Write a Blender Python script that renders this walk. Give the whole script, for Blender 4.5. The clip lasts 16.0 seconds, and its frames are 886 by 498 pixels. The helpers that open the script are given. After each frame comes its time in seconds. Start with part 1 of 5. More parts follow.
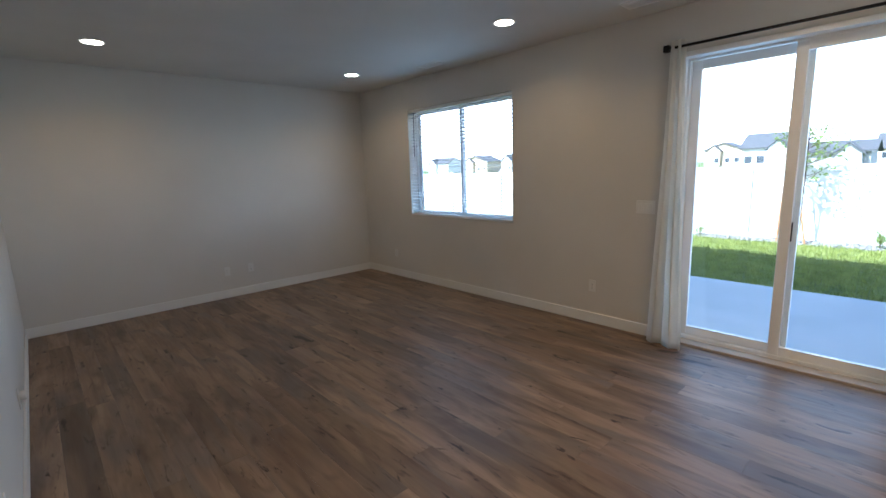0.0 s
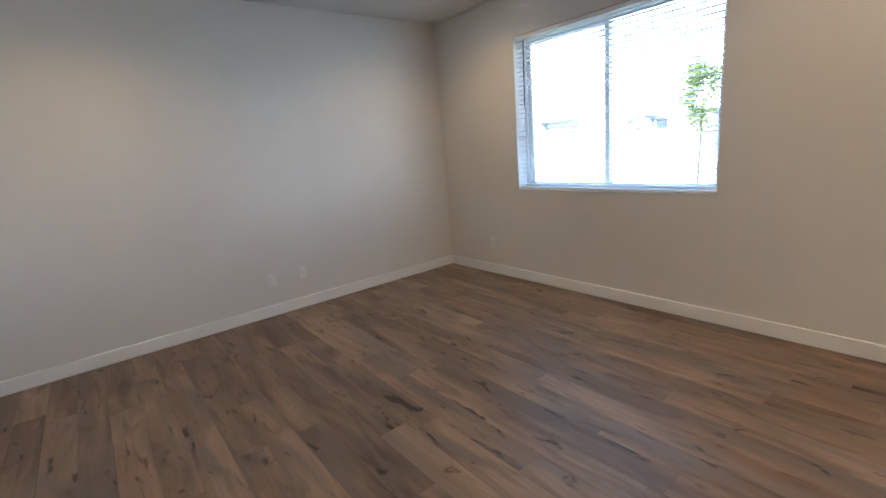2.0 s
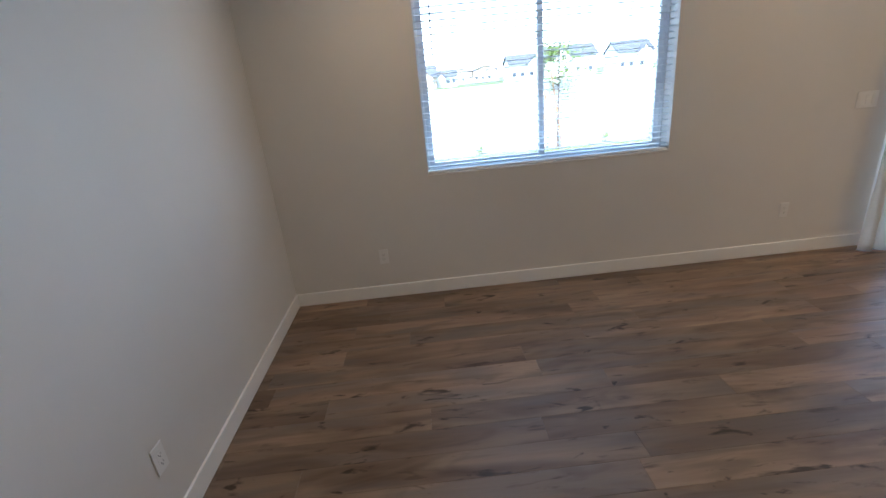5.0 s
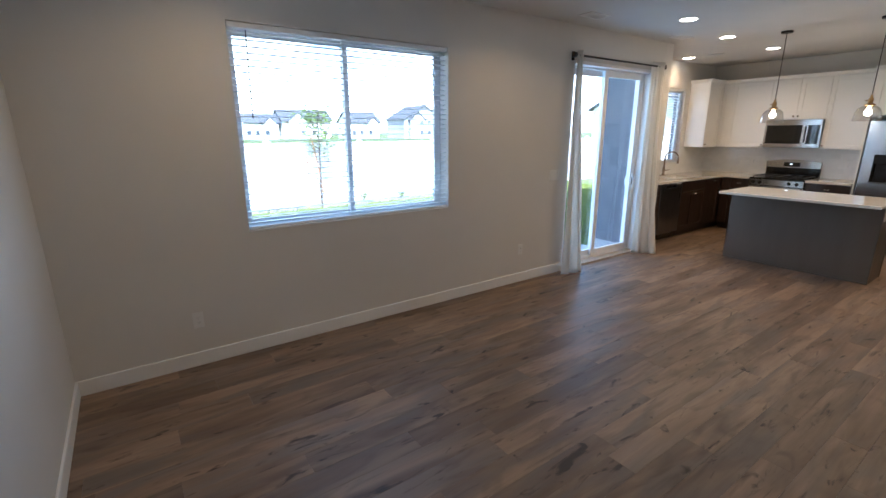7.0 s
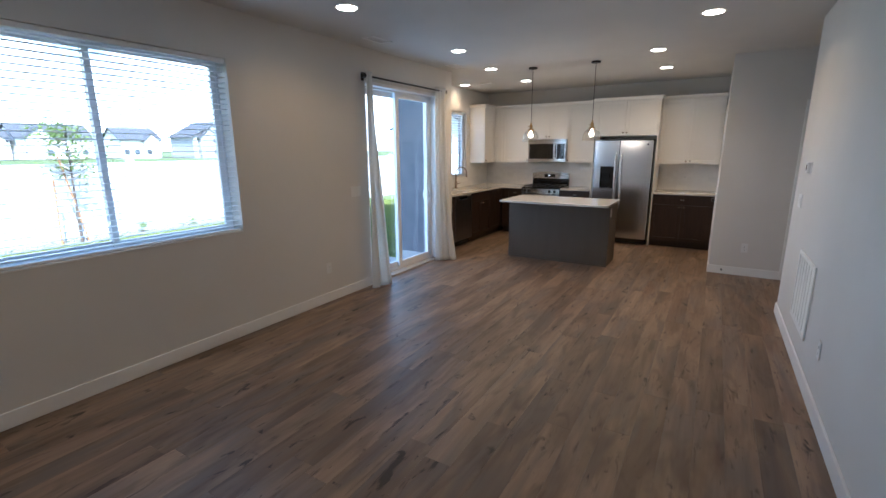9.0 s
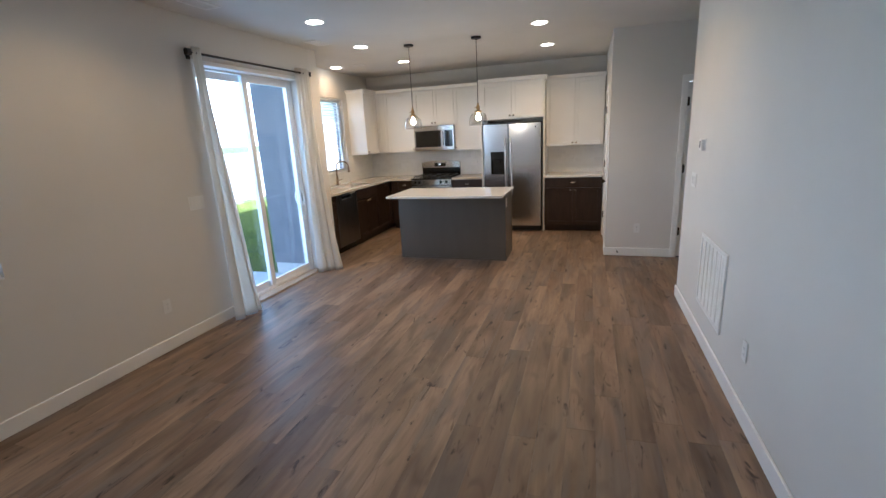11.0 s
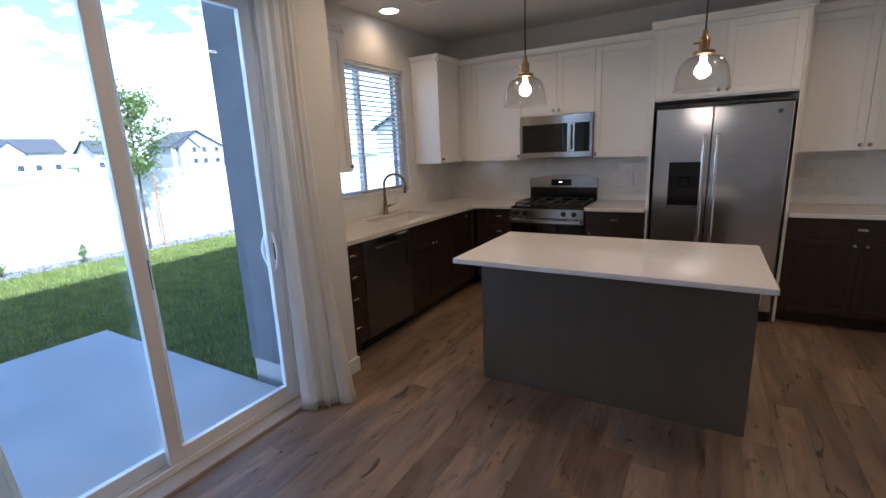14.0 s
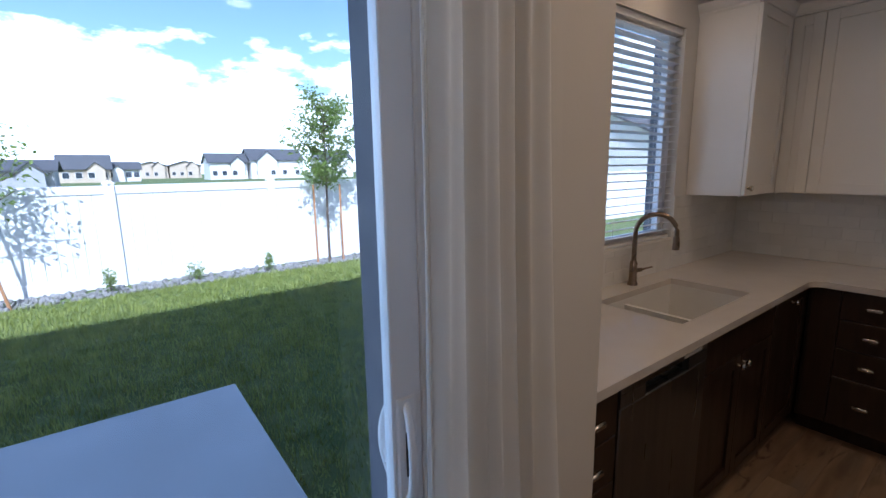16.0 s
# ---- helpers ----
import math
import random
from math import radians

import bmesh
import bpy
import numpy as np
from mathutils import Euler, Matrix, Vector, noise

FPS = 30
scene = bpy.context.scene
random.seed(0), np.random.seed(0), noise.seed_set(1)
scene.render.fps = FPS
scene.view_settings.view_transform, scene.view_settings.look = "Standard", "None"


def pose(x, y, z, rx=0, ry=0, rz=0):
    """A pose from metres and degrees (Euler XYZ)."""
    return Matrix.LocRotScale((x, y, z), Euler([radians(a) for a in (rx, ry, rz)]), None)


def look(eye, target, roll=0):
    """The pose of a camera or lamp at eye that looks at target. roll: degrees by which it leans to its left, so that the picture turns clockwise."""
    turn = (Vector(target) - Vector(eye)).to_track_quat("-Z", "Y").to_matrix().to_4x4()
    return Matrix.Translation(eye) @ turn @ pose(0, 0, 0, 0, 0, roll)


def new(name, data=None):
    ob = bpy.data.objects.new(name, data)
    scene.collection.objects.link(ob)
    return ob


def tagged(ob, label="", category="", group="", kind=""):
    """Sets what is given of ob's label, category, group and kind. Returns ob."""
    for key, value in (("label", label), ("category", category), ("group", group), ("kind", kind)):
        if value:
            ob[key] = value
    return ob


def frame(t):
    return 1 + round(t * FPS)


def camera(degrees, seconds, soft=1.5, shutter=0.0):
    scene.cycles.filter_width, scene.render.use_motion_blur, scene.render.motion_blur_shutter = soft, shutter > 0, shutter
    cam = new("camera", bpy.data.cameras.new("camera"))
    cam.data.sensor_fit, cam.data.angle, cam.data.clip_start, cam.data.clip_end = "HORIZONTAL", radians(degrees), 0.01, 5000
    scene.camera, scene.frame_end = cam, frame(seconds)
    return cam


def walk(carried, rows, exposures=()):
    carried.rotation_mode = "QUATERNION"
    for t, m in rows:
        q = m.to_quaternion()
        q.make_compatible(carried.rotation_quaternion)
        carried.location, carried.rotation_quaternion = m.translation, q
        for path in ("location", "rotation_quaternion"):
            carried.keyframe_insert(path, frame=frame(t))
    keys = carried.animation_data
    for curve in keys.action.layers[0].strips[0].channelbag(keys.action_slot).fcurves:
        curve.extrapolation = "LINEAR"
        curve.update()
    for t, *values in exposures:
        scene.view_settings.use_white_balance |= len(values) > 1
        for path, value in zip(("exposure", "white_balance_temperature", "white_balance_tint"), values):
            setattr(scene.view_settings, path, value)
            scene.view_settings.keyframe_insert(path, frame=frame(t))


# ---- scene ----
cam = camera(89.7, 16.0)
PATH = [
    (0, (0.063, 0.063, 1.549), (1.393, 1.514, 1.198), -2.0),
    (0.5, (0.259, 0.35, 1.514), (1.477, 1.895, 1.158), -3.0),
    (1, (0.458, 0.744, 1.486), (1.475, 2.428, 1.125), -3.9),
    (1.5, (0.574, 1.294, 1.453), (1.774, 2.838, 1.034), -3.4),
    (2, (0.614, 1.964, 1.433), (1.813, 3.499, 0.98), -4.9),
    (2.5, (0.596, 2.525, 1.426), (1.891, 3.952, 0.889), -4.1),
    (3, (0.632, 3.116, 1.45), (2.133, 4.296, 0.857), -5.0),
    (5.5, (0.754, 5.301, 1.597), (2.59, 4.918, 0.901), -3.1),
    (6, (0.661, 5.492, 1.619), (2.421, 4.803, 0.965), -0.1),
    (6.5, (0.576, 5.598, 1.642), (2.27, 4.709, 1.061), 0.4),
    (7, (0.58, 5.654, 1.641), (2.162, 4.542, 1.131), -0.2),
    (7.5, (0.554, 5.632, 1.648), (2.02, 4.356, 1.178), -0.0),
    (8, (0.534, 5.613, 1.644), (1.853, 4.177, 1.199), 0.1),
    (8.5, (0.516, 5.6, 1.626), (1.649, 4.007, 1.203), 0.2),
    (11, (0.694, 4.801, 1.639), (1.304, 2.963, 1.143), -3.0),
    (11.5, (0.825, 4.33, 1.569), (1.231, 2.443, 1.047), -3.4),
    (12, (0.981, 3.8, 1.589), (1.394, 1.915, 1.064), -4.3),
    (12.5, (1.2, 3.261, 1.501), (1.608, 1.369, 0.998), -4.3),
    (13, (1.401, 2.714, 1.532), (1.991, 0.866, 1.045), -5.1),
    (13.5, (1.641, 2.222, 1.528), (2.325, 0.403, 1.053), -3.3),
    (14, (1.954, 1.725, 1.512), (2.948, 0.045, 1.077), -2.5),
    (14.5, (2.332, 1.341, 1.518), (3.528, -0.207, 1.105), -1.3),
    (15, (2.703, 0.955, 1.519), (4.142, -0.377, 1.128), -2.1),
    (15.5, (3.084, 0.696, 1.517), (4.59, -0.567, 1.149), -1.6),
    (16, (3.397, 0.464, 1.548), (4.97, -0.719, 1.195), -0.9),
]

EXPOSURES = [(0.0, 1.85, 5250, 9), (0.5, 1.8, 5450, 10), (1.0, 1.95, 5650, 9), (1.5, 2.45, 5600, 9), (2.0, 2.65, 5350, 10), (3.0, 2.72, 5100, 12), (5.5, 2.22, 5200, 11), (7.0, 2.1, 5100, 11), (8.5, 1.95, 5050, 11), (11.0, 2.3, 5100, 10), (11.5, 2.65, 5000, 11), (12.0, 2.65, 4900, 12), (12.5, 2.3, 4950, 11), (13.0, 2.15, 4950, 12), (13.5, 1.9, 4950, 13), (14.0, 1.4, 4950, 15), (14.5, 1.13, 5000, 16), (15.0, 0.92, 5050, 17), (16.0, 0.7, 5050, 18)]
walk(cam, [(t, look(eye, target, roll)) for t, eye, target, roll in PATH], EXPOSURES)

# ---- world, sun and lamps ----
SUN_WAY = Vector((0.75, -0.3, -0.9)).normalized()
world = bpy.data.worlds.new("world")
scene.world = world
world.use_nodes = True
wn, wl = world.node_tree.nodes, world.node_tree.links
wn.clear()
w_out = wn.new("ShaderNodeOutputWorld")
w_bg = wn.new("ShaderNodeBackground")
w_bg.inputs["Strength"].default_value = 0.15
sky = wn.new("ShaderNodeTexSky")
sky.sky_type = "NISHITA"
sky.sun_disc = False
sky.ozone_density = 0.5
sky.sun_elevation = math.asin(-SUN_WAY.z)
sky.sun_rotation = math.atan2(-SUN_WAY.x, -SUN_WAY.y)
# a bank of white cloud low over the horizon, wisps higher up
w_tc = wn.new("ShaderNodeTexCoord")
w_map = wn.new("ShaderNodeMapping")
w_map.inputs["Scale"].default_value = (1.0, 1.0, 2.6)
w_noise = wn.new("ShaderNodeTexNoise")
w_noise.inputs["Scale"].default_value = 6.5
w_noise.inputs["Detail"].default_value = 8.0
w_noise.inputs["Roughness"].default_value = 0.6
w_sep = wn.new("ShaderNodeSeparateXYZ")
w_h = wn.new("ShaderNodeMapRange")
w_h.inputs["From Min"].default_value = 0.05
w_h.inputs["From Max"].default_value = 0.35
w_h.inputs["To Min"].default_value = 0.36
w_h.inputs["To Max"].default_value = -0.17
w_add = wn.new("ShaderNodeMath")
w_add.operation = "ADD"
w_ramp = wn.new("ShaderNodeMapRange")
w_ramp.inputs["From Min"].default_value = 0.53
w_ramp.inputs["From Max"].default_value = 0.64
w_mix = wn.new("ShaderNodeMix")
w_mix.data_type = "RGBA"
w_mix.inputs[7].default_value = (12.0, 12.2, 12.6, 1)
wl.new(w_tc.outputs["Generated"], w_map.inputs["Vector"])
wl.new(w_map.outputs["Vector"], w_noise.inputs["Vector"])
wl.new(w_tc.outputs["Generated"], w_sep.inputs["Vector"])
wl.new(w_sep.outputs["Z"], w_h.inputs["Value"])
wl.new(w_noise.outputs["Fac"], w_add.inputs[0])
wl.new(w_h.outputs["Result"], w_add.inputs[1])
wl.new(w_add.outputs["Value"], w_ramp.inputs["Value"])
wl.new(w_ramp.outputs["Result"], w_mix.inputs["Factor"])
wl.new(sky.outputs["Color"], w_mix.inputs[6])
wl.new(w_mix.outputs[2], w_bg.inputs["Color"])
wl.new(w_bg.outputs["Background"], w_out.inputs["Surface"])

sun = new("sun", bpy.data.lights.new("sun", "SUN"))
sun.data.energy, sun.data.angle, sun.data.color = 5.0, radians(0.5), (1.0, 0.95, 0.88)
sun.matrix_world = look((0, 0, 30), Vector((0, 0, 30)) + SUN_WAY)

SOUTH = -3.24       # kitchen back wall
XK = 4.72           # kitchen window wall
CEIL = 2.74


def area_lamp(name, place, target, sx, sy, watts, colour):
    d = bpy.data.lights.new(name, "AREA")
    d.shape, d.size, d.size_y, d.energy, d.color = "RECTANGLE", sx, sy, watts, colour
    ob = new(name, d)
    ob.matrix_world = look(place, target)
    return ob


SKY_TINT = (0.49, 0.785, 1.0)
# area lamps added at the openings to stand in for light from the sky
area_lamp("sky_fill_window", (3.985, 4.105, 1.665), (0.0, 4.105, 1.2), 1.75, 1.38, 2.3, SKY_TINT)
area_lamp("sky_fill_door", (4.24, 0.75, 1.25), (0.0, 0.75, 0.9), 1.35, 2.2, 2.8, SKY_TINT)
area_lamp("sky_fill_kitchen", (4.84, -1.66, 1.75), (0.0, -1.66, 1.3), 1.1, 1.05, 0.3, SKY_TINT)

# ---- materials ----
def mat(name, c1, c2=None, rough=0.5, metal=0.0, scale=6.0, fine=80.0, bump=0.05, stretch=(1, 1, 1), rvar=0.08, mixlo=0.35, mixhi=0.65, rand=0.0, spec=0.5):
    """Paint, stone or metal: two colours mixed by broad noise, fine grain, relief and uneven gloss."""
    m = bpy.data.materials.new(name)
    m.use_nodes = True
    n, l = m.node_tree.nodes, m.node_tree.links
    b = n["Principled BSDF"]
    c2 = c2 or tuple(0.86 * v for v in c1)
    tc = n.new("ShaderNodeTexCoord")
    mp = n.new("ShaderNodeMapping")
    mp.inputs["Scale"].default_value = stretch
    l.new(tc.outputs["Object"], mp.inputs["Vector"])
    if rand:
        oi = n.new("ShaderNodeObjectInfo")
        mul = n.new("ShaderNodeMath")
        mul.operation = "MULTIPLY"
        mul.inputs[1].default_value = 37.0
        l.new(oi.outputs["Random"], mul.inputs[0])
        l.new(mul.outputs[0], mp.inputs["Location"])
    n1 = n.new("ShaderNodeTexNoise")
    n1.inputs["Scale"].default_value = scale
    n1.inputs["Detail"].default_value = 4
    n2 = n.new("ShaderNodeTexNoise")
    n2.inputs["Scale"].default_value = fine
    n2.inputs["Detail"].default_value = 3
    l.new(mp.outputs["Vector"], n1.inputs["Vector"])
    l.new(mp.outputs["Vector"], n2.inputs["Vector"])
    mr = n.new("ShaderNodeMapRange")
    mr.inputs["From Min"].default_value, mr.inputs["From Max"].default_value = mixlo, mixhi
    l.new(n1.outputs["Fac"], mr.inputs["Value"])
    mx = n.new("ShaderNodeMix")
    mx.data_type = "RGBA"
    mx.inputs[6].default_value, mx.inputs[7].default_value = (*c1, 1), (*c2, 1)
    l.new(mr.outputs["Result"], mx.inputs["Factor"])
    last = mx.outputs[2]
    if rand:
        hv = n.new("ShaderNodeHueSaturation")
        vr = n.new("ShaderNodeMapRange")
        vr.inputs["To Min"].default_value, vr.inputs["To Max"].default_value = 1 - rand, 1 + rand
        l.new(oi.outputs["Random"], vr.inputs["Value"])
        l.new(vr.outputs["Result"], hv.inputs["Value"])
        l.new(last, hv.inputs["Color"])
        last = hv.outputs["Color"]
    l.new(last, b.inputs["Base Color"])
    rr = n.new("ShaderNodeMapRange")
    rr.inputs["To Min"].default_value, rr.inputs["To Max"].default_value = max(rough - rvar, 0.02), min(rough + rvar, 1)
    l.new(n1.outputs["Fac"], rr.inputs["Value"])
    l.new(rr.outputs["Result"], b.inputs["Roughness"])
    b.inputs["Metallic"].default_value = metal
    b.inputs["Specular IOR Level"].default_value = spec
    if bump:
        bp = n.new("ShaderNodeBump")
        bp.inputs["Strength"].default_value = bump
        bp.inputs["Distance"].default_value = 0.002
        l.new(n2.outputs["Fac"], bp.inputs["Height"])
        l.new(bp.outputs["Normal"], b.inputs["Normal"])
    return m


def glow(name, colour, strength):
    m = bpy.data.materials.new(name)
    m.use_nodes = True
    b = m.node_tree.nodes["Principled BSDF"]
    b.inputs["Base Color"].default_value = (*colour, 1)
    b.inputs["Emission Color"].default_value = (*colour, 1)
    b.inputs["Emission Strength"].default_value = strength
    return m


def pane_glass(name, tint=(0.95, 0.98, 0.98), gloss=0.035, edge=0.7):
    """Thin window glass: clear, with a Fresnel gloss."""
    m = bpy.data.materials.new(name)
    m.use_nodes = True
    n, l = m.node_tree.nodes, m.node_tree.links
    n.remove(n["Principled BSDF"])
    t = n.new("ShaderNodeBsdfTransparent")
    t.inputs["Color"].default_value = (*tint, 1)
    g = n.new("ShaderNodeBsdfGlossy")
    g.inputs["Roughness"].default_value = 0.02
    f = n.new("ShaderNodeLayerWeight")
    f.inputs["Blend"].default_value = 0.5
    pw = n.new("ShaderNodeMath")
    pw.operation = "POWER"
    pw.inputs[1].default_value = 4.0
    l.new(f.outputs["Facing"], pw.inputs[0])
    mr = n.new("ShaderNodeMapRange")
    mr.inputs["To Min"].default_value, mr.inputs["To Max"].default_value = gloss, edge
    l.new(pw.outputs[0], mr.inputs["Value"])
    mx = n.new("ShaderNodeMixShader")
    l.new(mr.outputs["Result"], mx.inputs["Fac"])
    l.new(t.outputs[0], mx.inputs[1])
    l.new(g.outputs[0], mx.inputs[2])
    l.new(mx.outputs[0], n["Material Output"].inputs["Surface"])
    return m


def wood_floor(name):
    """Grey-brown oak vinyl plank, grain along y, dark knots and streaks, each plank of its own tone."""
    m = bpy.data.materials.new(name)
    m.use_nodes = True
    n, l = m.node_tree.nodes, m.node_tree.links
    b = n["Principled BSDF"]
    tc = n.new("ShaderNodeTexCoord")
    oi = n.new("ShaderNodeObjectInfo")
    off = n.new("ShaderNodeVectorMath")
    off.operation = "SCALE"
    cmb = n.new("ShaderNodeCombineXYZ")
    cmb.inputs[0].default_value, cmb.inputs[1].default_value, cmb.inputs[2].default_value = 31.0, 53.0, 17.0
    l.new(cmb.outputs[0], off.inputs[0])
    l.new(oi.outputs["Random"], off.inputs["Scale"])
    add = n.new("ShaderNodeVectorMath")
    l.new(tc.outputs["Object"], add.inputs[0])
    l.new(off.outputs[0], add.inputs[1])

    def noise_tex(stretch, scale, detail, rough=0.6, dist=0.0):
        mp = n.new("ShaderNodeMapping")
        mp.inputs["Scale"].default_value = stretch
        t = n.new("ShaderNodeTexNoise")
        t.inputs["Scale"].default_value, t.inputs["Detail"].default_value = scale, detail
        t.inputs["Roughness"].default_value, t.inputs["Distortion"].default_value = rough, dist
        l.new(add.outputs[0], mp.inputs["Vector"])
        l.new(mp.outputs[0], t.inputs["Vector"])
        return t.outputs["Fac"]

    def rng(sock, a, c, lo=0.0, hi=1.0):
        r = n.new("ShaderNodeMapRange")
        r.inputs["From Min"].default_value, r.inputs["From Max"].default_value = a, c
        r.inputs["To Min"].default_value, r.inputs["To Max"].default_value = lo, hi
        l.new(sock, r.inputs["Value"])
        return r.outputs["Result"]

    def mixc(fac, a, c):
        x = n.new("ShaderNodeMix")
        x.data_type = "RGBA"
        for k, v in ((6, a), (7, c)):
            if isinstance(v, tuple):
                x.inputs[k].default_value = (*v, 1)
            else:
                l.new(v, x.inputs[k])
        l.new(fac, x.inputs["Factor"])
        return x.outputs[2]

    broad = noise_tex((2.9, 0.55, 1), 2.0, 3, 0.5, 0.8)
    tone = noise_tex((5.0, 0.8, 1), 1.3, 2, 0.5, 0.6)
    rust = noise_tex((3.0, 0.6, 1), 1.7, 2, 0.5, 0.4)
    grain = noise_tex((20.0, 0.9, 1), 2.4, 4, 0.6, 0.5)
    pores = noise_tex((120.0, 4.0, 1), 2.0, 3)
    halo = noise_tex((5.5, 1.15, 1), 1.7, 2, 0.5, 1.0)
    streak = noise_tex((11.0, 1.7, 1), 1.9, 4, 0.6, 0.8)
    knots = noise_tex((8.5, 2.6, 1), 1.6, 4, 0.55, 0.7)
    col = mixc(rng(broad, 0.30, 0.68), (0.142, 0.091, 0.058), (0.335, 0.240, 0.164))
    col = mixc(rng(tone, 0.46, 0.66, 0, 0.75), col, (0.165, 0.136, 0.117))
    col = mixc(rng(rust, 0.56, 0.72, 0, 0.32), col, (0.205, 0.120, 0.074))
    col = mixc(rng(grain, 0.44, 0.74, 0, 0.18), col, (0.100, 0.066, 0.046))
    col = mixc(rng(pores, 0.52, 0.76, 0, 0.14), col, (0.085, 0.057, 0.040))
    col = mixc(rng(halo, 0.54, 0.76, 0, 0.66), col, (0.085, 0.055, 0.036))
    col = mixc(rng(streak, 0.605, 0.73, 0, 0.82), col, (0.050, 0.031, 0.020))
    col = mixc(rng(knots, 0.63, 0.70, 0, 0.92), col, (0.028, 0.017, 0.011))
    hv = n.new("ShaderNodeHueSaturation")
    l.new(rng(oi.outputs["Random"], 0, 1, 0.70, 1.06), hv.inputs["Value"])
    l.new(rng(broad, 0, 1, 0.98, 1.10), hv.inputs["Saturation"])
    l.new(col, hv.inputs["Color"])
    l.new(hv.outputs[0], b.inputs["Base Color"])
    l.new(rng(grain, 0.3, 0.7, 0.36, 0.46), b.inputs["Roughness"])
    b.inputs["Specular IOR Level"].default_value = 0.34
    bp = n.new("ShaderNodeBump")
    bp.inputs["Strength"].default_value, bp.inputs["Distance"].default_value = 0.07, 0.001
    l.new(grain, bp.inputs["Height"])
    l.new(bp.outputs[0], b.inputs["Normal"])
    return m


PAINT = mat("wall_paint", (0.66, 0.635, 0.59), (0.63, 0.605, 0.56), 0.62, scale=1.2, fine=140, bump=0.12)
CEILING_PAINT = mat("ceiling_paint", (0.66, 0.645, 0.61), (0.63, 0.615, 0.58), 0.7, scale=1.5, fine=90, bump=0.2)
TRIM = mat("white_trim_paint", (0.80, 0.79, 0.76), (0.77, 0.76, 0.73), 0.35, scale=3, fine=60, bump=0.03)
VINYL = mat("white_vinyl", (0.82, 0.82, 0.82), (0.79, 0.79, 0.79), 0.32, scale=4, fine=70, bump=0.02)
BLIND = mat("blind_white", (0.83, 0.83, 0.82), (0.80, 0.80, 0.79), 0.4, scale=5, fine=50, bump=0.02)
PLANK = wood_floor("oak_plank")
SUBFLOOR = mat("plank_joint_dark", (0.06, 0.045, 0.035), (0.04, 0.03, 0.025), 0.8)
WHITE_CAB = mat("white_cabinet_paint", (0.80, 0.78, 0.74), (0.77, 0.75, 0.71), 0.36, scale=2, fine=40, bump=0.03)
DARK_CAB = mat("espresso_stained_wood", (0.032, 0.017, 0.0105), (0.019, 0.0105, 0.007), 0.34, scale=5, fine=60, bump=0.08, stretch=(6, 6, 0.6))
ISLAND = mat("island_grey_brown_panel", (0.096, 0.074, 0.053), (0.089, 0.068, 0.049), 0.42, scale=3, fine=60, bump=0.03, stretch=(3, 3, 0.5))
QUARTZ = mat("white_quartz", (0.65, 0.615, 0.57), (0.625, 0.59, 0.545), 0.04, scale=9, fine=180, bump=0.0, rvar=0.015, spec=0.95)
TILE = mat("white_glazed_tile", (0.78, 0.77, 0.74), (0.74, 0.73, 0.70), 0.12, scale=7, fine=25, bump=0.25, rand=0.03)
GROUT = mat("pale_grout", (0.74, 0.73, 0.70), (0.70, 0.69, 0.66), 0.85, scale=30)
STEEL = mat("brushed_steel", (0.50, 0.49, 0.48), (0.45, 0.44, 0.43), 0.16, 1.0, scale=2, fine=90, bump=0.008, stretch=(1, 1, 20), rvar=0.03)
# paler, bluer copy of the brushed steel: reflected daylight put into the colour
FRIDGE_STEEL = mat("daylit_steel", (0.78, 0.79, 0.80), (0.73, 0.74, 0.75), 0.19, 1.0, scale=2, fine=90, bump=0.006, stretch=(1, 1, 20), rvar=0.03)
DARK_STEEL = mat("dark_steel", (0.22, 0.225, 0.235), (0.19, 0.195, 0.205), 0.30, 1.0, scale=3, fine=160, bump=0.004, stretch=(8, 8, 0.6))
BLACK = mat("black_enamel", (0.012, 0.012, 0.013), (0.008, 0.008, 0.009), 0.16, scale=4, fine=80, bump=0.01)
BLACK_IRON = mat("black_cast_iron", (0.02, 0.02, 0.02), (0.012, 0.012, 0.012), 0.55, scale=20, fine=200, bump=0.2)
BLACK_GLASS = mat("black_oven_glass", (0.006, 0.006, 0.007), (0.005, 0.005, 0.006), 0.05, scale=2, bump=0.0, rvar=0.02)
BRONZE = mat("dark_bronze", (0.030, 0.024, 0.020), (0.020, 0.016, 0.014), 0.4, 0.6, scale=20)
BRASS = mat("aged_brass", (0.42, 0.28, 0.13), (0.30, 0.19, 0.08), 0.3, 1.0, scale=15)
NICKEL = mat("brushed_nickel", (0.52, 0.47, 0.41), (0.44, 0.40, 0.35), 0.26, 1.0, scale=10, fine=150, bump=0.03)
FAUCET_METAL = mat("champagne_bronze", (0.30, 0.235, 0.175), (0.25, 0.19, 0.14), 0.28, 1.0, scale=10, fine=150, bump=0.03)
CLOTH = mat("white_curtain_cloth", (0.88, 0.855, 0.80), (0.84, 0.815, 0.76), 0.85, scale=3, fine=400, bump=0.25)
def translucent(m, amount):
    """Let a cloth or leaf material pass part of the light that falls on its back."""
    n, l = m.node_tree.nodes, m.node_tree.links
    b = n["Principled BSDF"]
    t = n.new("ShaderNodeBsdfTranslucent")
    l.new(b.inputs["Base Color"].links[0].from_socket, t.inputs["Color"])
    x = n.new("ShaderNodeMixShader")
    x.inputs["Fac"].default_value = amount
    l.new(b.outputs[0], x.inputs[1])
    l.new(t.outputs[0], x.inputs[2])
    l.new(x.outputs[0], n["Material Output"].inputs["Surface"])
    return m


